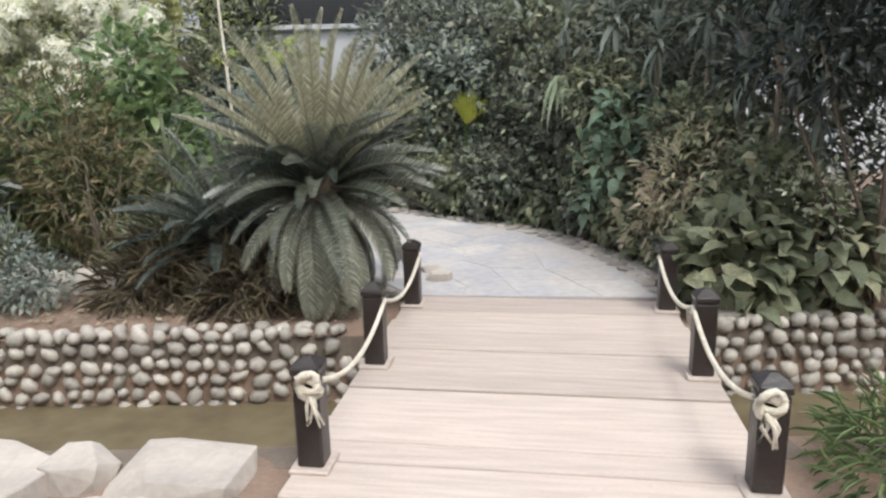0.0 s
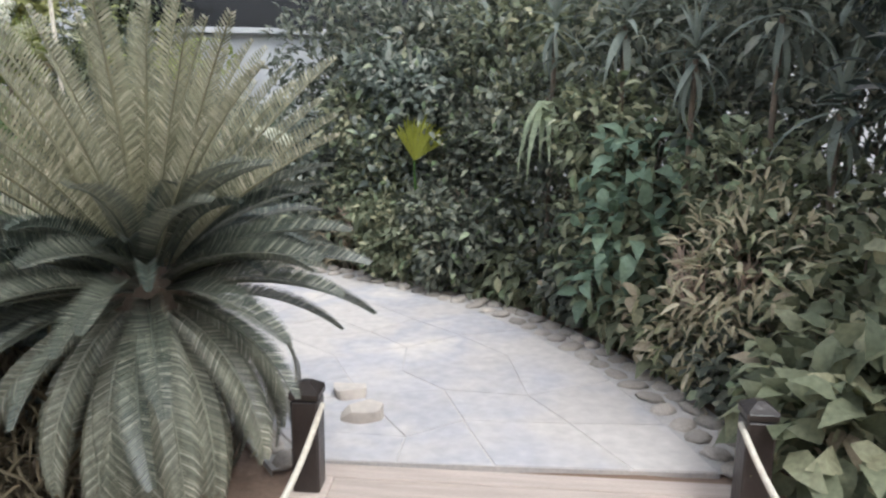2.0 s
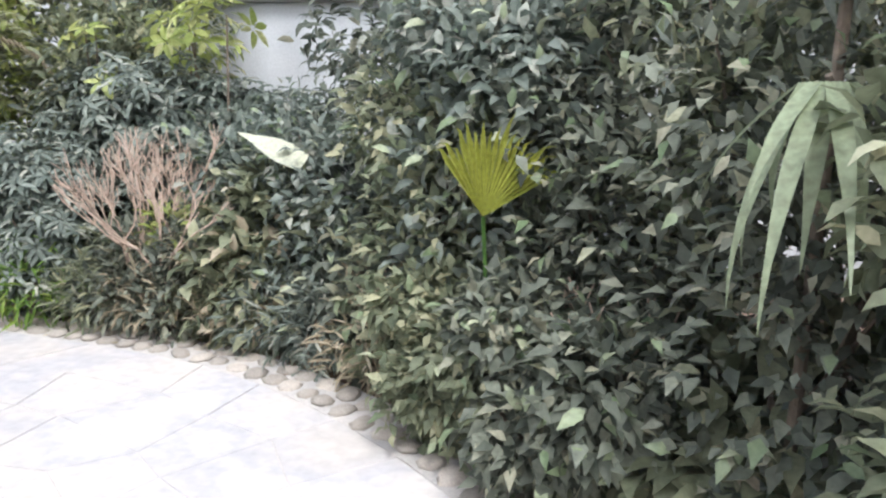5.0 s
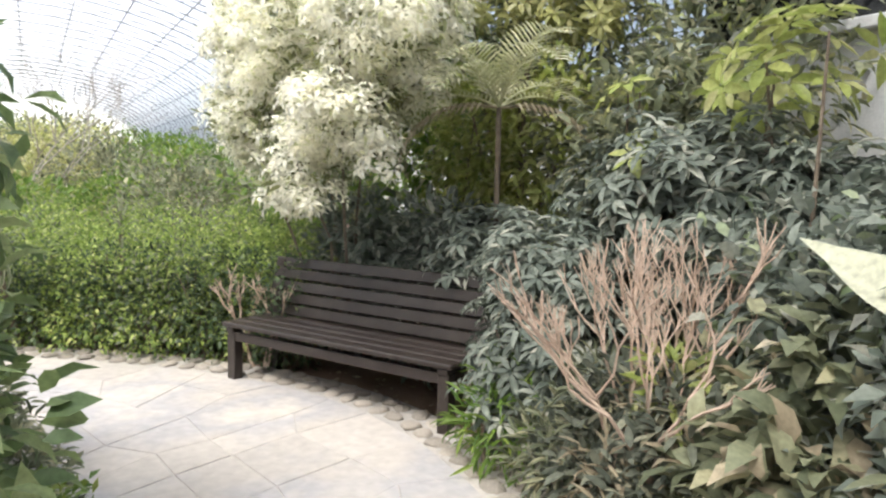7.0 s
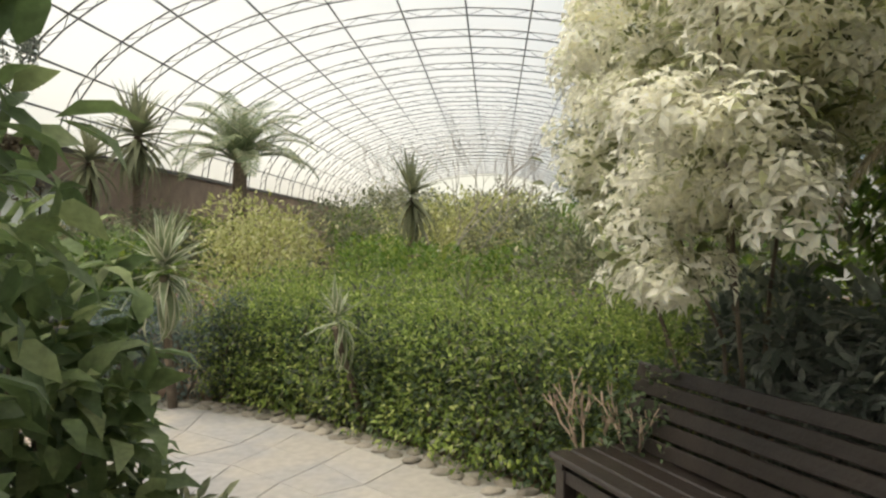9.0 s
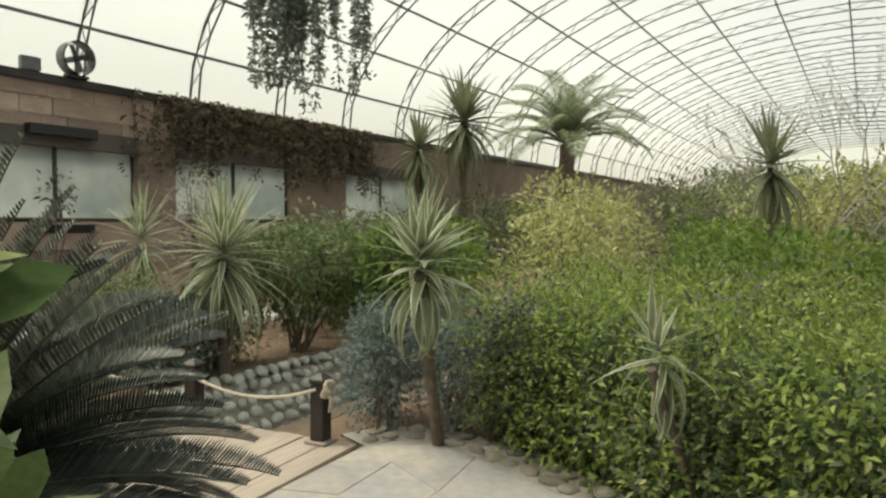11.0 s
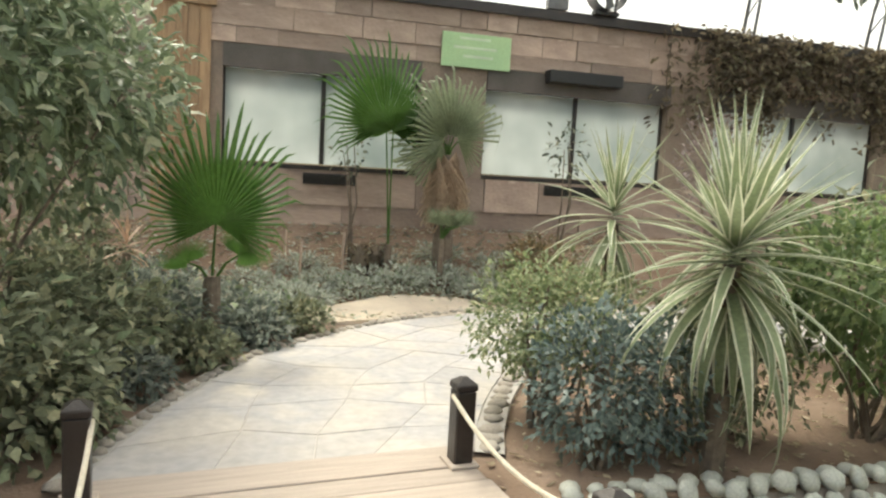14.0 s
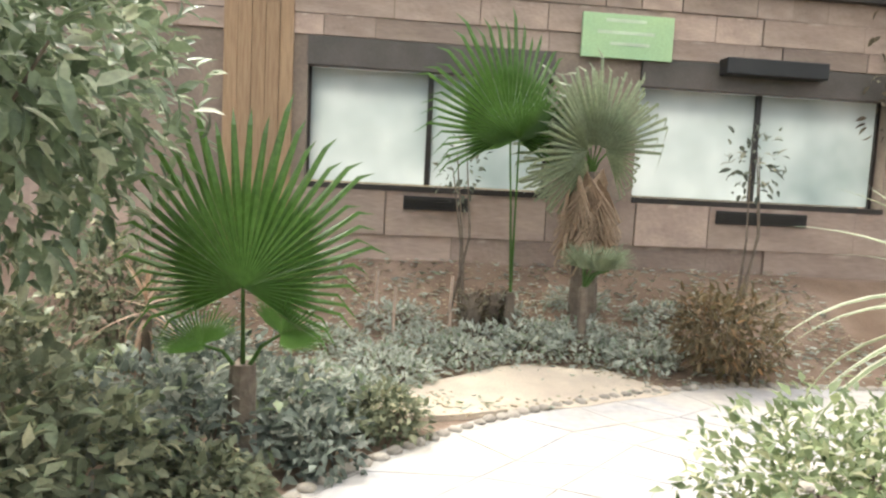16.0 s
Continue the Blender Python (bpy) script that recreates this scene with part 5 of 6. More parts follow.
far = [(0, -14.5, 8.5, 1.0), (2, -13.8, 11.2, 1.2), (1, -17.5, 3.2, 1.3), (0, -16.5, 6.0, 1.1), (2, -18.5, 9.0, 1.3), (1, -21.0, 6.5, 1.5), (0, -11.0, 3.0, 1.0), (2, -11.2, 1.4, 0.95), (0, -22.0, 11.5, 1.7), (2, -25.0, 3.0, 1.6), (1, -27.0, 8.0, 1.7), (2, -31.0, 5.0, 1.9), (0, -31.0, 11.0, 1.9), (2, -37.0, 8.0, 2.1), (2, -17.0, 13.5, 1.6), (0, -9.6, 11.6, 1.4), (2, -7.6, 11.8, 1.7), (0, -37.0, 2.0, 2.1), (2, -25.5, 14.5, 1.8), (2, -14.0, 0.8, 1.0), (0, -17.0, -0.6, 1.1), (2, -21.0, -1.5, 1.3), (0, -26.0, -1.5, 1.5), (2, -62.0, 1.0, 3.4), (0, -64.0, 5.5, 3.6), (2, -60.0, 10.0, 3.4), (0, -63.0, 14.5, 3.6), (2, -66.0, -3.5, 3.6), (0, -52.0, 18.0, 3.0)]
for i, (k, x, y, s) in enumerate(far):
    ob = copy_thing((f0, f1, f2)[k], pose(x, y, -0.03, 0, 0, 61 * i))
    ob.scale = (s, s, s)
strap_rosette((-15.0, 6.7, -0.03), 2.45, 1.05, 80, 81, "tall slender yucca tree in the far beds", BLADES_DARK, r=0.06, wide=1.8)
strap_rosette((-20.5, -1.7, -0.03), 4.4, 1.7, 120, 82, "tall dark cordyline with a drooping head", BLADES_DARK, "cordyline", r=0.14, wide=1.8)
strap_rosette((-19.0, -2.2, -0.03), 3.5, 1.3, 90, 83, "tall dark cordyline with a drooping head", BLADES_DARK, "cordyline", r=0.1, wide=1.8)
FARPALM = shared_mesh("frond", frond_data(1.0, 34, 0.20, 35, -55, 0.3, width=0.008, sag=0.3), L_STRIPE)
fp = empty("date_palm", Matrix.Translation((-26.5, -1.0, -0.03)), "tall date palm with arching feather fronds far off", "palm")
trunk_part(fp, 4.2, 0.28)
for k in range(30):
    placed("frond", FARPALM, fp, pose(0, 0, 4.2, 0, 0, k * 137.5) @ pose(0, 0, 0, 0, -(50 - 65 * k / 30), 0) @ Matrix.Diagonal((3.2, 3.2, 3.2, 1)))
# creeper hanging from the vault
vn = empty("hanging_creeper", Matrix.Translation((-14.5, -1.9, 0)), "grey-green creeper trailing from the roof ribs", "creeper")
def creeper(root, rng, strands, leaf, mat, out):
    """Leaves strewn along hanging strands (x, y, top, drop, spread, count), and a thin stem down every fourth one."""
    pts = []
    for k, (x0, y0, top, drop, spread, n) in enumerate(strands):
        pts.append(np.stack([x0 + rng.normal(0, spread, n), y0 + np.abs(rng.normal(0, spread * 0.7, n)), top - drop * rng.random(n) ** 0.8], 1))
        if k % 4 == 0:
            mesh_object("stem", *tube([(x0, y0, top), (x0 + 0.05, y0 + 0.01, top - drop * 0.5), (x0 - 0.03, y0 + 0.02, top - drop)], [0.014, 0.011, 0.006], 5), M_BARK, root)
    p = np.concatenate(pts)
    d = rng.normal(size=p.shape) * [1, 1, 0.5] - [0, 0, 0.6]
    tagged(leaves_mesh("foliage", p, d, rng.normal(size=p.shape) * 0.7 + out, leaf, leaf * 0.5, mat, root, 0.25), kind="stuff")


rng = np.random.default_rng(77)
creeper(vn, rng, [((rng.normal(0.6, 0.6) if k % 3 else rng.uniform(-2.2, 1.9)), rng.uniform(-0.3, 0.3), 6.95, rng.uniform(1.2, 3.3), 0.06, int(rng.integers(80, 180))) for k in range(46)], 0.13, L_BLUE, [0, 0, 0])
# creeper over the masonry wall
L_IVY = leaf_material("leaf_withered_ivy", (0.11, 0.085, 0.06), (0.22, 0.18, 0.12), (0.33, 0.31, 0.21), rough=0.7)
wc = empty("wall_creeper", Matrix.Translation((-15.0, WS + 0.06, 0)), "withered brown-green creeper matted over the masonry wall", "creeper")
creeper(wc, rng, [(min(3.3, rng.uniform(-4.6, 2.6) + rng.normal(0, 0.3)), 0.03, 4.02, rng.uniform(0.5, 1.0) if rng.random() < 0.6 else rng.uniform(0.9, 1.9), 0.14, int(rng.integers(60, 130))) for k in range(72)], 0.12, L_IVY, [0, 1.0, 0.3])
twig_bush((-17.5, 7.4, -0.03), 5.2, 0.8, 64, "bare grey-twigged young tree in the far beds", "bare_tree", levels=6, stems=3, thick=0.024, mat=material("grey_twig", (0.42, 0.39, 0.35), 0.9, second=(0.33, 0.30, 0.27), scale=9, bump=0.4))
rv = empty("roof_vine", Matrix.Translation((-9.4, 8.9, 0)), "thin grey-green vine hanging from a roof rib", "creeper")
creeper(rv, rng, [(0.1 * k, -0.3 + 0.2 * k, 9.2 - 0.3 * k, rng.uniform(1.6, 3.2), 0.06, 46) for k in range(5)], 0.12, L_BLUE, [0, 0, 0])

# ---------- garden beyond the second bridge ----------
# Leaf colours are lightened; the palest one imitates bright highlights on leaves.
ficus = leaf_material("leaf_ficus", (0.11, 0.15, 0.085), (0.27, 0.33, 0.20), (0.62, 0.64, 0.48), rough=0.35, glow=0.35)
shrub("leafy_tree", (-4.05, 0.95, -0.03), [(-0.35, 0.3, 1.9, 0.75, 0.75, 0.6), (-0.1, 0.5, 2.5, 0.85, 0.8, 0.6), (-0.45, -0.3, 1.55, 0.6, 0.6, 0.5), (0.2, -0.5, 2.2, 0.9, 0.9, 0.8), (-0.3, 0.7, 2.1, 0.5, 0.5, 0.4), (-0.85, 0.0, 2.05, 0.5, 0.6, 0.5), (-0.75, -0.7, 1.9, 0.5, 0.5, 0.55)], 6500, 0.12, 0.055, ficus, "leafy tree with glossy small leaves beside the path", "tree", seed=601, stems=5)
for i, (x, y, h, mt, n) in enumerate(((-4.7, 2.0, 0.75, L_MID, 1500), (-4.75, 1.35, 0.9, L_MID, 1700), (-4.9, 0.65, 0.75, L_MID, 1700), (-5.2, 0.0, 0.6, L_BLUE, 1500), (-5.75, -0.6, 0.4, L_BLUE, 1100), (-4.3, -0.2, 0.9, L_MID, 1700), (-4.2, 2.3, 0.9, L_DARK, 1500), (-5.1, -1.3, 0.55, L_BLUE, 1300), (-4.2, -2.0, 1.1, L_MID, 1600))):
    shrub("verge_plant", (x, y, -0.03), [(0, 0, h * 0.45, 0.42, 0.42, h * 0.5), (0.2, 0.1, h * 0.75, 0.35, 0.35, h * 0.35), (0, -0.25, h * 0.3, 0.35, 0.3, h * 0.35)], n, 0.085, 0.05, mt, "leafy green verge plant beside the path", seed=610 + i, extra=(L_STRIPE, 0.12))


for i, (x, y) in enumerate(((-4.88, 1.75), (-5.12, 1.1), (-5.48, 0.45), (-5.9, -0.12), (-6.3, -0.62))):
    shrub("verge_plant", (x, y, -0.03), [(0, 0, 0.12, 0.24, 0.24, 0.16), (0.08, -0.05, 0.2, 0.2, 0.2, 0.12)], 700, 0.075, 0.042, (L_MID, L_BLUE)[i % 2], "low leafy verge plant at the path edge", seed=690 + i, stems=3)


def fan_palm(at, label, trunk=0.35, r=0.06):
    root = empty("fan_palm", Matrix.Translation(at), label, "palm", "fan palms by the wall")
    trunk_part(root, trunk, r)
    return root


p1 = fan_palm((-5.50, 0.0, -0.03), "young fan palm with one broad round green leaf", 0.62, 0.075)
fan_leaf(p1, (0, 0, 0.60), (-0.03, 0.22, 1.05), 4, -4, 1.38, FAN_BROAD, -3)
fan_leaf(p1, (0, 0, 0.55), (0.18, 0.12, 0.74), -30, -70, 0.36, FAN, 40)
fan_leaf(p1, (0, 0, 0.55), (-0.2, 0.1, 0.80), 35, -70, 0.38, FAN, -50)
p2 = fan_palm((-7.42, -2.7, bank_z(-7.42, -2.7) - 0.03), "tall-stemmed fan palm with a bright green round leaf", 0.4, 0.045)
fan_leaf(p2, (0, 0, 0.38), (0.10, 0.05, 1.84), 12, -5, 1.7, FAN_BROAD, 4)
fan_leaf(p2, (0, 0, 0.38), (0.02, 0.08, 1.80), 20, -50, 0.8, FAN, 10)
p3 = fan_palm((-8.2, -3.0, bank_z(-8.2, -3.0) - 0.03), "fan palm with dead brown skirt under pale green leaves", 1.46, 0.12)
for yaw, tilt, roll, sz in ((8, -8, 35, 1.35), (20, 6, 80, 1.2), (-5, -14, -25, 1.2), (5, -20, 5, 1.3), (15, 22, 120, 1.05), (0, 18, -70, 1.0), (25, -28, 60, 1.2)):
    a = radians(90 - roll)
    fan_leaf(p3, (0, 0, 1.38), (0.10 * math.cos(a), 0.12, 1.60 + 0.10 * math.sin(a)), yaw, tilt, sz * 1.15, FAN_PALE, roll)
for k in range(28):
    a = radians(k * 137.5)
    z = 1.52 - 0.55 * (k / 28)
    placed("dead_leaf", FAN_DRY, p3, pose(0.12 * math.cos(a), 0.12 * math.sin(a), z, 0, 0, math.degrees(a) + 90) @ pose(0, 0, 0, 170 + 14 * math.sin(k * 2.1), 0, 0) @ Matrix.Diagonal((1.25, 1.25, 1.2, 1)))
p4 = fan_palm((-8.0, -2.35, bank_z(-8.0, -2.35) - 0.03), "small pale fan palm on a short stem", 0.62, 0.04)
for k in range(6):
    a = radians(k * 60 + 25)
    fan_leaf(p4, (0, 0, 0.6), (-0.1 + 0.12 * math.cos(a), 0.12 * math.sin(a), 0.78), math.degrees(a) + 90, 20, 0.52, FAN_PALE, 0)
# strap-leaved pair and shrubs right of the path
strap_rosette((-8.14, 1.52, -0.03), 1.38, 0.70, 64, 91, "yucca with long grey-green strap leaves", r=0.06)
strap_rosette((-8.2, 2.68, -0.03), 1.26, 0.92, 96, 92, "large yucca with arching cream-edged strap leaves", r=0.07, wide=1.1)
strap_rosette((-8.7, 2.1, -0.03), 1.3, 0.85, 70, 93, "yucca with long grey-green strap leaves", r=0.06)
box_leaf = leaf_material("leaf_box", (0.14, 0.19, 0.09), (0.33, 0.38, 0.20), (0.55, 0.54, 0.34))
shrub("rounded_shrub", (-7.56, 1.86, -0.03), [(0, 0, 0.72, 0.40, 0.38, 0.36), (-0.25, 0.05, 0.68, 0.38, 0.34, 0.34), (0.08, -0.25, 0.6, 0.36, 0.34, 0.34)], 4200, 0.05, 0.026, box_leaf, "rounded light green shrub with bare lower stems", seed=630, stems=16, low=0.22)
shrub("rounded_shrub", (-7.62, 2.46, -0.03), [(0, 0, 0.45, 0.40, 0.34, 0.44), (-0.35, 0, 0.42, 0.36, 0.32, 0.40)], 3400, 0.055, 0.028, blue, "rounded grey-green shrub by the stream wall", seed=631, stems=12, low=0.08)
shrub("rounded_shrub", (-8.3, 2.3, -0.03), [(0, 0, 0.45, 0.42, 0.32, 0.45), (-0.4, -0.1, 0.5, 0.4, 0.35, 0.45)], 2600, 0.06, 0.03, L_MID, "rounded mid-green shrub under the yuccas", seed=636, stems=8)
shrub("green_shrub", (-9.6, 2.3, -0.03), [(0, 0, 0.9, 0.75, 0.6, 0.55), (-0.6, 0.3, 1.0, 0.7, 0.6, 0.5), (0.4, 0.2, 1.1, 0.5, 0.5, 0.4)], 4600, 0.085, 0.042, L_FRESH, "wide mid-green shrub on bare stems", seed=632, stems=14, low=0.25)
shrub("green_shrub", (-10.9, 3.0, -0.03), [(0, 0, 0.8, 0.8, 0.7, 0.6), (0.2, 0.2, 1.2, 0.6, 0.6, 0.4)], 3400, 0.09, 0.042, L_FRESH, "wide mid-green shrub on bare stems", seed=633, stems=8, low=0.3)
shrub("bronze_shrub", (-9.28, -2.05, bank_z(-9.28, -2.05) - 0.03), [(0, 0, 0.35, 0.4, 0.4, 0.38), (0.3, 0.1, 0.45, 0.3, 0.3, 0.3)], 1500, 0.10, 0.03, leaf_material("leaf_bronze", (0.12, 0.10, 0.05), (0.24, 0.18, 0.10), (0.34, 0.2, 0.10)), "bronze-green shrub on the wall bed", seed=634)
shrub("pink_shrub", (-10.6, -0.6, -0.03), [(0, 0, 1.3, 0.5, 0.45, 0.5), (0.3, 0.2, 1.8, 0.4, 0.4, 0.45)], 1500, 0.06, 0.025, leaf_material("leaf_mauve", (0.16, 0.13, 0.12), (0.30, 0.24, 0.23), (0.4, 0.3, 0.3)), "twiggy mauve-leaved shrub against the wall", seed=635, stems=14)
# sapling, stakes, hollow log, bromeliad, ground cover
sp = shrub("sapling", (-10.0, -3.25, bank_z(-10.0, -3.25) - 0.03), [(0, 0, 1.55, 0.30, 0.2, 0.40)], 90, 0.10, 0.05, L_DARK, "thin sapling with sparse dark leaves before the window", seed=640, stems=3)
sp = shrub("sapling", (-6.95, -3.0, bank_z(-6.95, -3.0) - 0.03), [(0, 0, 1.45, 0.22, 0.2, 0.36)], 60, 0.09, 0.05, L_DARK, "thin sapling with sparse dark leaves before the window", seed=641, stems=3)
for x, y, h in ((-6.87, -2.66, 0.57), (-6.35, -2.42, 0.55), (-6.2, -3.0, 0.45)):
    st = empty("stake", Matrix.Translation((x, y, bank_z(x, y) - 0.05)), "thin pale bamboo stake in the soil", "stake", "stakes in the wall bed")
    mesh_object("cane", *tube([(0, 0, 0), (0.01, 0.005, h * 0.5), (0, 0.01, h)], [0.016, 0.015, 0.014], 7), M_TWIG, st)
    mesh_object("cane_knot", *tube([(0.008, 0.004, h * 0.45), (0.01, 0.005, h * 0.47)], 0.019, 7), M_TWIG, st)
for x, y, h in ((-7.07, -2.68, 0.40), (-7.3, -2.86, 0.32)):
    lg = empty("tree_stump", Matrix.Translation((x, y, bank_z(x, y) - 0.04)), "short dark fibrous palm stump in the wall bed", "stump", "palm stumps")
    mesh_object("bark", *tube([(0, 0, 0), (0.01, 0, h * 0.3), (0.0, 0.01, h * 0.7), (0.02, 0, h)], [0.11, 0.09, 0.10, 0.07], 11), M_BARK, lg)
    rng = np.random.default_rng(int(h * 100))
    n = 140
    th, zz = rng.uniform(0, math.tau, n), rng.uniform(0.03, h, n)
    dr = np.stack([np.cos(th), np.sin(th), rng.uniform(0.2, 1.2, n)], 1)
    leaves_mesh("fibre", np.stack([0.085 * np.cos(th), 0.085 * np.sin(th), zz], 1), dr, rng.normal(size=(n, 3)), 0.09, 0.02, L_IVY, lg, 0.1)
RED = [shared_mesh("blade", blade_data(1.0, 0.07, e), leaf_material("leaf_russet", (0.35, 0.20, 0.14), (0.48, 0.34, 0.24), (0.5, 0.42, 0.32)), True) for e in (-20, -45, -80, -110, -130)]
strap_rosette((-4.72, -0.95, -0.03), 0.78, 0.42, 26, 95, "russet bromeliad with arching leaves", RED, "bromeliad", r=0.05)
gc = leaf_material("leaf_silver", (0.34, 0.38, 0.31), (0.58, 0.60, 0.52), (0.24, 0.30, 0.18))
for i, (x, y) in enumerate(((-6.2, -2.0), (-6.6, -2.35), (-7.1, -2.45), (-7.6, -2.55), (-5.7, -1.6), (-8.1, -2.6), (-8.6, -2.45), (-6.4, -2.8), (-7.3, -3.0), (-8.2, -3.2), (-5.8, -2.3), (-9.0, -3.0), (-6.05, -1.35), (-6.35, -1.75), (-6.9, -2.15), (-7.5, -2.3), (-8.0, -2.35), (-8.5, -2.15), (-5.75, -1.05))):
    shrub("ground_cover", (x, y, bank_z(x, y) - 0.03), [(0, 0, 0.07, 0.34, 0.22, 0.14)], 620, 0.07, 0.03, gc, "pale silver-green ground cover round the sand", seed=650 + i, group="ground cover round the sand", stems=3)
bm = bmesh.new()
bmesh.ops.create_circle(bm, cap_ends=True, segments=40, radius=1.0)
for v in bm.verts:
    a = math.atan2(v.co.y, v.co.x)
    k = 1 + 0.12 * math.sin(3 * a) + 0.06 * math.sin(7 * a + 1)
    v.co = (-7.25 + 1.2 * k * v.co.x, -1.52 + 0.46 * k * v.co.y + 0.30 * v.co.x, 0.004)
    v.co.z += bank_z(v.co.x, v.co.y)
r = bmesh.ops.extrude_face_region(bm, geom=list(bm.faces))
for q in r["geom"]:
    if isinstance(q, bmesh.types.BMVert):
        q.co.z -= 0.06
bmesh.ops.recalc_face_normals(bm, faces=bm.faces)
tagged(part("sand", bm, M_SAND), "patch of pale yellow sand beside the path", "sand", kind="structure")

# dry leaf litter lying on the beds
rng = np.random.default_rng(88)


def litter(x0, x1, y0, y1, n, mat, label, size=0.06, lift=0.0):
    p = np.stack([rng.uniform(x0, x1, n), rng.uniform(y0, y1, n), np.full(n, -0.012)], 1)
    p[:, 2] += [bank_z(a, b) + lift for a, b, _ in p]
    ok = [not (inside(RING, a, b) or inside(SOUTH, a, b) or inside(START, a, b) or BANK_S - 0.2 < b < BANK_N + 0.2) for a, b, _ in p]
    p = p[np.array(ok)]
    m = len(p)
    d = rng.normal(size=(m, 3)) * [1, 1, 0.12]
    nm = rng.normal(size=(m, 3)) * 0.3 + [0, 0, 1]
    s = size * rng.uniform(0.5, 1.3, m)
    ob = leaves_mesh("leaf_litter", p, d, nm, s, s * 0.5, mat, None, -0.1)
    tagged(ob, label, "leaf litter", kind="stuff")


litter(-11, -4.2, -4.1, -1.2, 3500, L_DRY, "dry tan leaves lying on the wall bed")
litter(-11, -4.2, -4.1, -1.6, 2200, gc, "pale silver-green seedlings on the wall bed", 0.09)
litter(-8.6, -6.0, -2.3, -0.9, 700, L_DRY, "dry tan leaves scattered over the sand", 0.05, 0.022)
litter(-8.5, -6.1, -2.3, -1.1, 420, gc, "pale silver-green seedlings in the sand", 0.07, 0.022)
litter(-10.5, -7.0, 0.4, 2.8, 900, L_DRY, "dry tan leaves lying under the yuccas")
litter(-4.6, -0.6, 4.4, 6.8, 1500, L_DRY, "dry tan leaves lying on the island soil")
litter(-6.5, 2.6, 5.0, 10.5, 3000, L_DRY, "dry tan leaves lying under the outer bed")

# ---------- stones: banks, kerbs, paving, masonry ----------
def pebble_mesh(seed):
    rng = random.Random(seed)
    v, f = [(0, 0, -1)], []
    S, R = 7, 3
    for i in range(1, R + 1):
        ph = math.pi * i / (R + 1) - math.pi / 2
        for k in range(S):
            a = math.tau * k / S + 0.2 * i
            w = 1 + rng.uniform(-0.13, 0.13)
            v.append((math.cos(ph) * math.cos(a) * w, math.cos(ph) * math.sin(a) * w, math.sin(ph)))
    v.append((0, 0, 1))
    f += [(0, 1 + (k + 1) % S, 1 + k) for k in range(S)]
    for i in range(R - 1):
        o = 1 + i * S
        f += [(o + k, o + (k + 1) % S, o + S + (k + 1) % S, o + S + k) for k in range(S)]
    o = 1 + (R - 1) * S
    f += [(o + k, o + (k + 1) % S, len(v) - 1) for k in range(S)]
    return v, f


# Grey-green stone, its colour lightened to stand in for light from above.
M_PEBBLE_LIT = material("grey_green_pebble_lit", (0.60, 0.61, 0.55), 0.5, second=(0.46, 0.47, 0.42), scale=5, bump=0.25, fine=80, obj_random=0.25)
PEB_LIT = [shared_mesh("pebble", pebble_mesh(40 + k), M_PEBBLE_LIT, True) for k in range(7)]
PEB = [shared_mesh("pebble", pebble_mesh(k), M_PEBBLE, True) for k in range(7)]
KST = [shared_mesh("kerb_stone", pebble_mesh(20 + k), M_KERB, True) for k in range(7)]


def bank(name, x0, x1, y, face, label, slope=0.0, stones=None, big=1.0, mortar=None):
    """Retaining wall of the stream: mortar with rounded river stones set in it; face is -1 or 1 along y."""
    sec = [(y - face * 0.18, -0.045), (y, -0.045), (y + face * slope * 0.56, -0.6), (y - face * 0.18, -0.6)]
    if face > 0:
        sec = sec[::-1]
    v = [(xx, a, b) for xx in (x0, x1) for a, b in sec]
    ob = mesh_object(name, v, [(0, 1, 2, 3), (7, 6, 5, 4)] + [(k, k + 4, (k + 1) % 4 + 4, (k + 1) % 4) for k in range(4)], mortar or M_MORTAR)
    tagged(ob, label, "wall", kind="structure")
    stones = stones or PEB
    rng = random.Random(int(abs(x0) * 10))
    row, z = 0, -0.50
    while z < 0.0:
        x = x0 + rng.uniform(0, 0.08)
        while x < x1 - 0.05:
            w, h = big * rng.choice((0.036, 0.045, 0.055, 0.066)) * rng.uniform(0.9, 1.1), big * rng.uniform(0.036, 0.056)
            if not (z > -0.16 and (-0.6 < x + w < 1.55 or -7.25 < x + w < -5.05)):
                placed("pebble", rng.choice(stones), ob, pose(x + w, y + face * (0.008 + slope * max(0, -z - 0.045)), z + rng.uniform(-0.024, 0.024), 90 - face * math.degrees(math.atan(slope)) * -1, rng.uniform(-60, 60), 0) @ Matrix.Diagonal((w, h, 0.042, 1)))
            x += 2 * w + rng.uniform(0.0, 0.018)
        z += 0.098 * big / math.sqrt(1 + slope * slope)
        row += 1
    x = x0
    while x < x1:
        w = rng.uniform(0.05, 0.08)
        if not (-0.6 < x + w < 1.55 or -7.25 < x + w < -5.05):
            placed("pebble", rng.choice(stones), ob, pose(x + w, y - face * rng.uniform(0.04, 0.12), -0.005, 0, 0, rng.uniform(0, 180)) @ Matrix.Diagonal((w, w * 0.8, 0.035, 1)))
        x += 2 * w
    return ob


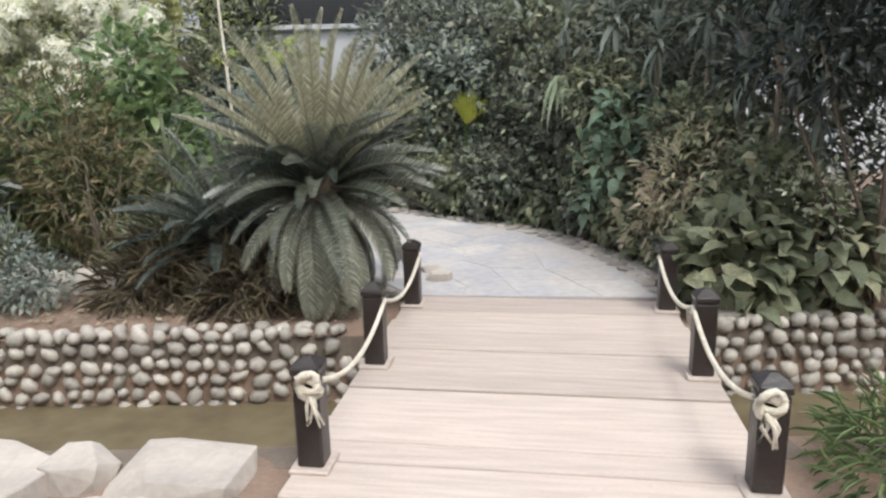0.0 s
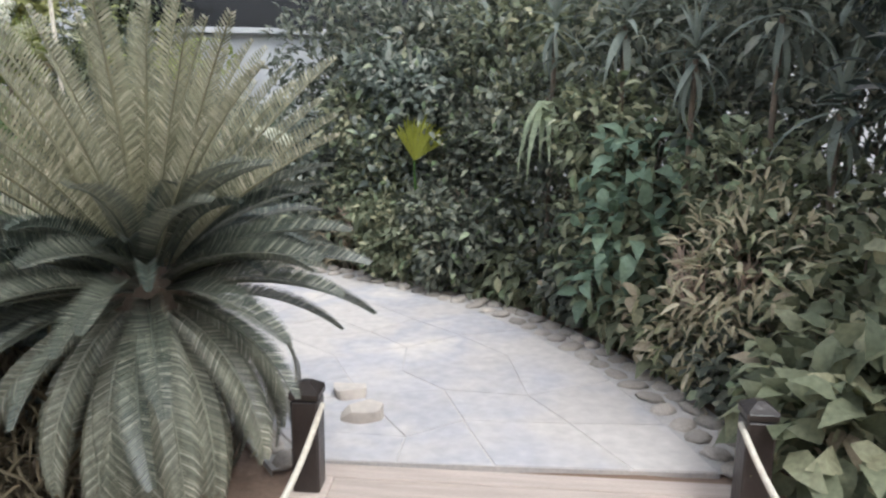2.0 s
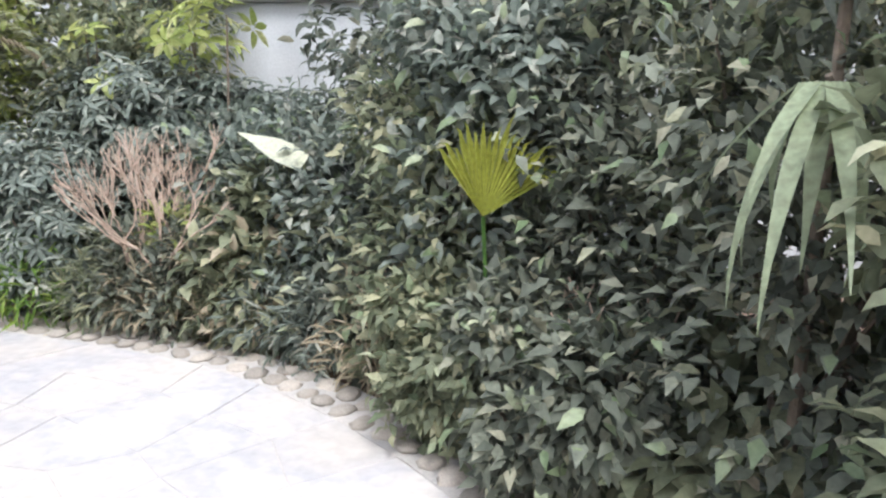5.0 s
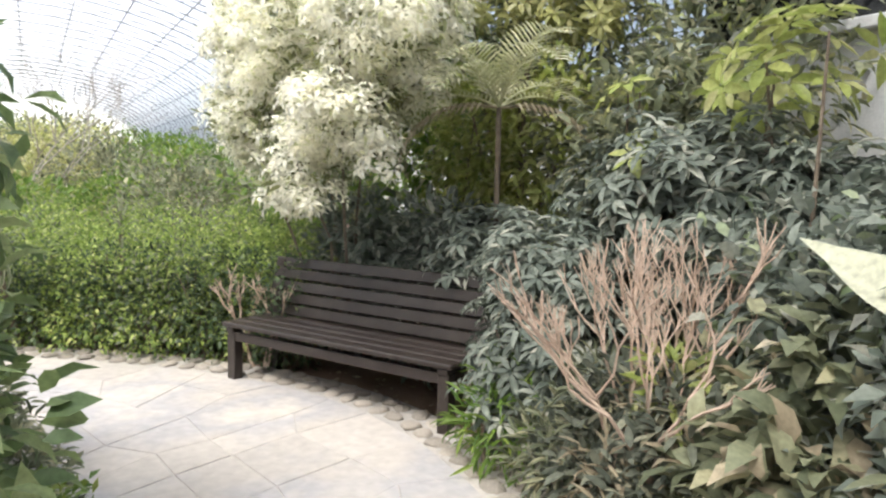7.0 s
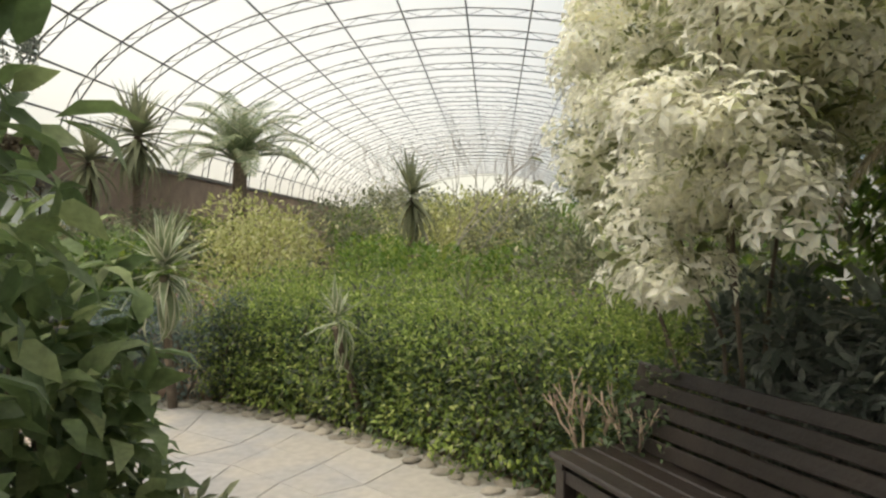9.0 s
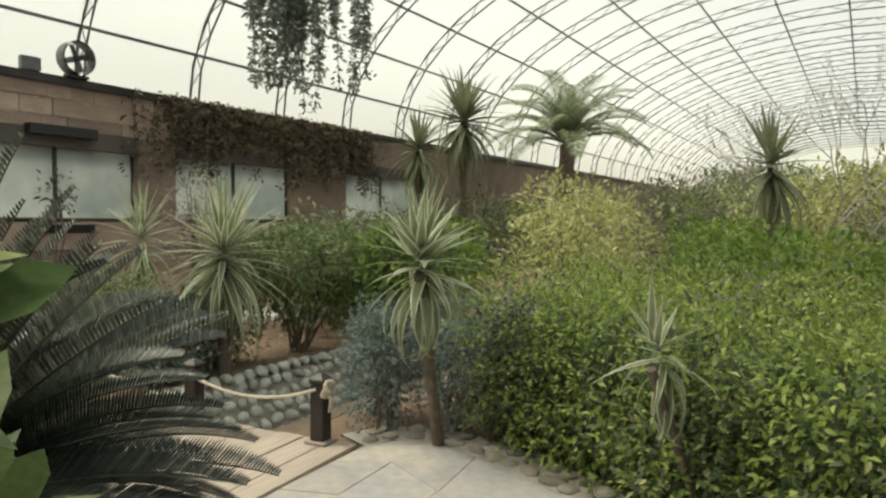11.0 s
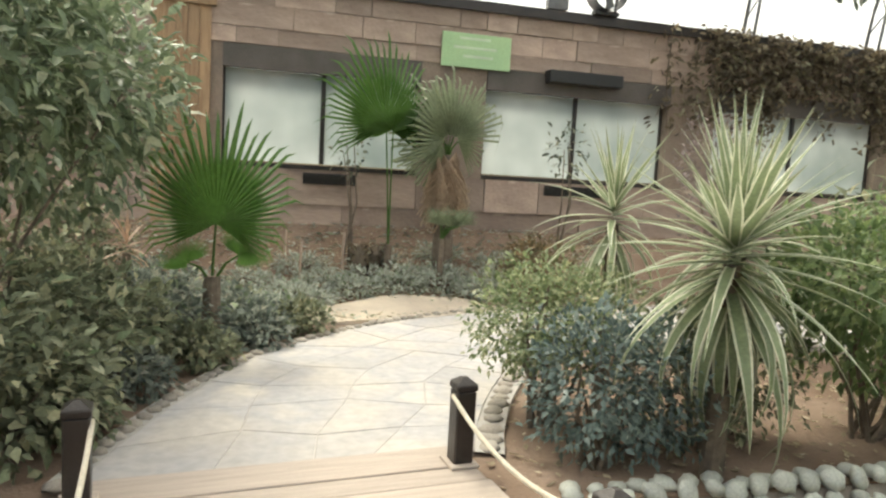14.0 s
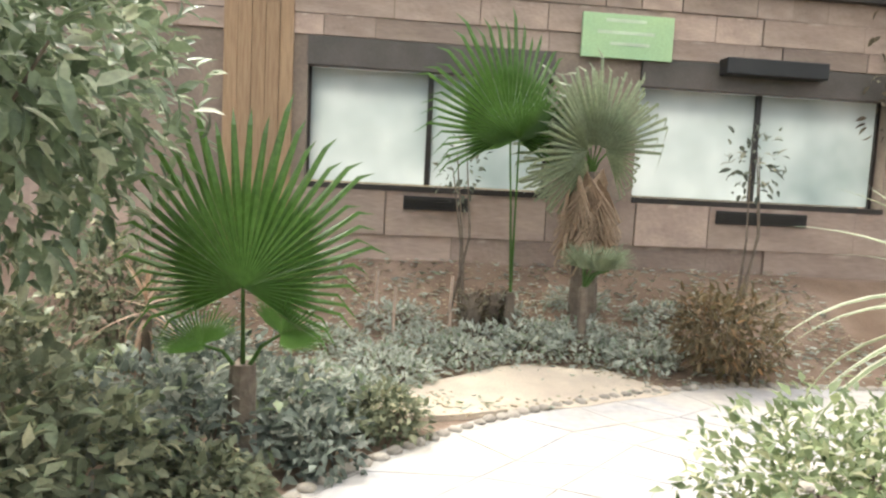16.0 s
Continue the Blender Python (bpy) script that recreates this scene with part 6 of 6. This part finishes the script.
bank("stream_wall_north", -4.6, 3.2, BANK_N, -1, "stream bank wall of rounded river stones in mortar")
# Mortar of the south bank is lightened in colour too, as if lit.
bank("stream_wall_south", -10.4, -3.6, BANK_S, 1, "sloping stream bank of rounded river stones in mortar", 0.8, PEB_LIT, 1.3, material("lit_bank_mortar", (0.34, 0.30, 0.26), 0.95, second=(0.24, 0.20, 0.17), scale=8, bump=0.6))
tagged(part("stream_wall_south_plain", box_bm(-3.598, 6, BANK_S - 0.18, BANK_S, -0.6, -0.03), M_MORTAR), "earthy stream bank wall", "wall", kind="structure")
tagged(part("stream_wall_north_plain", box_bm(-24, -4.602, BANK_N, BANK_N + 0.18, -0.6, -0.03), M_MORTAR), "earthy stream bank wall", "wall", kind="structure")


def kerb(name, line, side, rows, label, size=0.062, skip=0):
    """Band of small set stones along a path edge."""
    n = 60
    A = resample(line, n)
    tn = [(A[min(i + 1, n)] - A[max(i - 1, 0)]).normalized() for i in range(n + 1)]
    nr = [Vector((t.y, -t.x, 0)) * side for t in tn]
    W = rows * size * 2 + 0.02
    v = []
    for z in (-0.006, -0.12):
        for p, q in zip(A, nr):
            v += [p + q * 0.004 + Vector((0, 0, z)), p + q * W + Vector((0, 0, z))]
    o = 2 * (n + 1)
    f = []
    for i in range(n):
        k = 2 * i
        f += [(k, k + 1, k + 3, k + 2), (k + 1, k + 3, o + k + 3, o + k + 1), (k, k + 2, o + k + 2, o + k)]
    ob = mesh_object(name, v, f, M_JOINT)
    tagged(ob, label, "kerb", kind="structure")
    rng = random.Random(len(line))
    total = sum((b - a).length for a, b in zip(A, A[1:]))
    for r in range(rows):
        d = rng.uniform(0, 0.1)
        while d < total - 0.05:
            w = size * rng.uniform(0.8, 1.25)
            s = d / total * n
            i = min(int(s), n - 1)
            p = A[i].lerp(A[i + 1], s - i) + nr[i] * (size + 0.01 + r * size * 2 + rng.uniform(-0.008, 0.008))
            placed("kerb_stone", rng.choice(KST), ob, pose(p.x, p.y, -0.004 + rng.uniform(-0.006, 0.006), rng.uniform(-8, 8), rng.uniform(-8, 8), rng.uniform(0, 180)) @ Matrix.Diagonal((w, size * rng.uniform(0.8, 1.0), 0.028, 1)))
            d += 2 * w * 0.98
    return ob


kerb("kerb_outer", OUTER, 1, 2, "kerb of small pale stones set in mortar", 0.075)
kerb("kerb_inner", INNER, -1, 1, "kerb of small pale stones set in mortar", 0.07)
kerb("kerb_south", SOUTH_L, -1, 1, "kerb of small pale stones set in mortar", 0.055)
kerb("kerb_south_right", SOUTH_R, 1, 1, "kerb of small pale stones set in mortar", 0.075)


def paving(ob, left, right, n, across, seed):
    """Irregular flat slabs laid on a path bed."""
    rng = random.Random(seed)
    A, B = resample(left, n), resample(right, n)
    grid = []
    for i in range(n + 1):
        row = []
        for j in range(across + 1):
            u, t = j / across, float(i)
            if 0 < j < across:
                u += rng.uniform(-0.24, 0.24) / across
            if 0 < i < n:
                t += rng.uniform(-0.27, 0.27)
            k = min(int(t), n - 1)
            row.append(A[k].lerp(A[k + 1], t - k).lerp(B[k].lerp(B[k + 1], t - k), u))
        grid.append(row)
    for i in range(n):
        for j in range(across):
            q = [grid[i][j], grid[i][j + 1], grid[i + 1][j + 1], grid[i + 1][j]]
            c = sum(q, Vector()) / 4
            q = [p + (c - p).normalized() * rng.uniform(0.004, 0.011) for p in q]
            if (q[1] - q[0]).cross(q[2] - q[0]).z < 0:
                q = q[::-1]
            z = rng.uniform(-0.001, 0.002)
            top = [p + Vector((0, 0, z)) for p in q]
            mid = [p + (p - c).normalized() * 0.003 + Vector((0, 0, -0.004)) for p in q]
            lo = [p + Vector((0, 0, -0.014)) for p in mid]
            v = top + mid + lo
            f = [(0, 1, 2, 3)] + [(a + 4, (a + 1) % 4 + 4, (a + 1) % 4, a) for a in range(4)] + [(a + 8, (a + 1) % 4 + 8, (a + 1) % 4 + 4, a + 4) for a in range(4)]
            mesh_object("paving_slab", v, f, M_PATH, ob)


paving(path_ring, OUTER, INNER, 26, 4, 1)
paving(path_south, SOUTH_L, SOUTH_R, 17, 4, 2)
paving(path_start, START_L, START_R, 9, 3, 3)

# flat pale rocks on the near bank
M_ROCK = material("pale_rock", (0.56, 0.50, 0.43), 0.85, second=(0.42, 0.37, 0.32), scale=3, bump=0.5, fine=25, obj_random=0.12)
rng = random.Random(12)
for i, (x, y, a, b, t) in enumerate(((-1.05, 2.62, 0.30, 0.26, 0.04), (-1.45, 2.66, 0.14, 0.14, 0.07), (-1.75, 2.58, 0.26, 0.30, 0.06), (-2.3, 2.55, 0.42, 0.32, 0.03), (-3.1, 2.6, 0.45, 0.28, 0.05), (-1.25, 2.2, 0.4, 0.24, 0.03), (-2.0, 2.15, 0.45, 0.22, 0.03), (1.75, 4.42, 0.2, 0.12, 0.04), (-0.12, 5.72, 0.10, 0.08, 0.05), (-0.03, 5.45, 0.12, 0.09, 0.06), (-2.55, 5.15, 0.32, 0.2, 0.2), (-3.15, 5.3, 0.28, 0.2, 0.16))):
    bm = bmesh.new()
    for k in range(26):
        u = Vector((rng.gauss(0, 1), rng.gauss(0, 1), rng.gauss(0, 1))).normalized()
        q = max(abs(u.x), abs(u.y)) ** 0.4
        bm.verts.new((a * u.x / max(q, 0.4), b * u.y / max(q, 0.4), max(-0.06, min(t, u.z * 0.3))))
    r = bmesh.ops.convex_hull(bm, input=list(bm.verts))
    bmesh.ops.delete(bm, geom=list({g for g in r["geom_interior"] + r["geom_unused"] if isinstance(g, bmesh.types.BMVert)}), context="VERTS")
    bmesh.ops.bevel(bm, geom=list(bm.edges), offset=0.012 if a > 0.2 else 0.003, segments=1, affect="EDGES", clamp_overlap=True)
    ob = part("flat_rock", bm, M_ROCK)
    ob.matrix_world = pose(x, y, 0, 0, 0, rng.uniform(-20, 20))
    tagged(ob, "flat pale weathered rock on the stream bank", "rock", "rocks on the bank")

# stone courses of the masonry wall
BLK = []
M_BLOCK = material("masonry_block", (0.43, 0.33, 0.27), 0.9, second=(0.31, 0.23, 0.19), scale=1.6, bump=0.9, fine=14, third=(0.52, 0.42, 0.34), obj_random=0.28)
for k in range(5):
    BLK.append(part("stone_block", box_bm(-0.5, 0.5, 0.0, 1.0, -0.5, 0.5), M_BLOCK).data)
for ob in [o for o in scene.collection.objects if o.name.startswith("stone_block")]:
    bpy.data.objects.remove(ob)
rng = random.Random(9)
z = 0.0
count = 0
for h in (0.52, 0.44, 0.50, None, 0.22, 0.30, 0.26):
    if h is None:
        z = HEAD + 0.27
        continue
    x = -16.0
    while x < -2.0 and count < 300:
        w = rng.uniform(0.4, 1.3) * (1.7 if z < 1.6 else 1.0)
        me = rng.choice(BLK)
        placed("stone_block", me, wall_south, pose(x + w / 2, WS - 0.02, z + h / 2) @ Matrix.Diagonal((w - 0.012, rng.uniform(0.025, 0.07), h - 0.008, 1)))
        count += 1
        x += w
    z += h
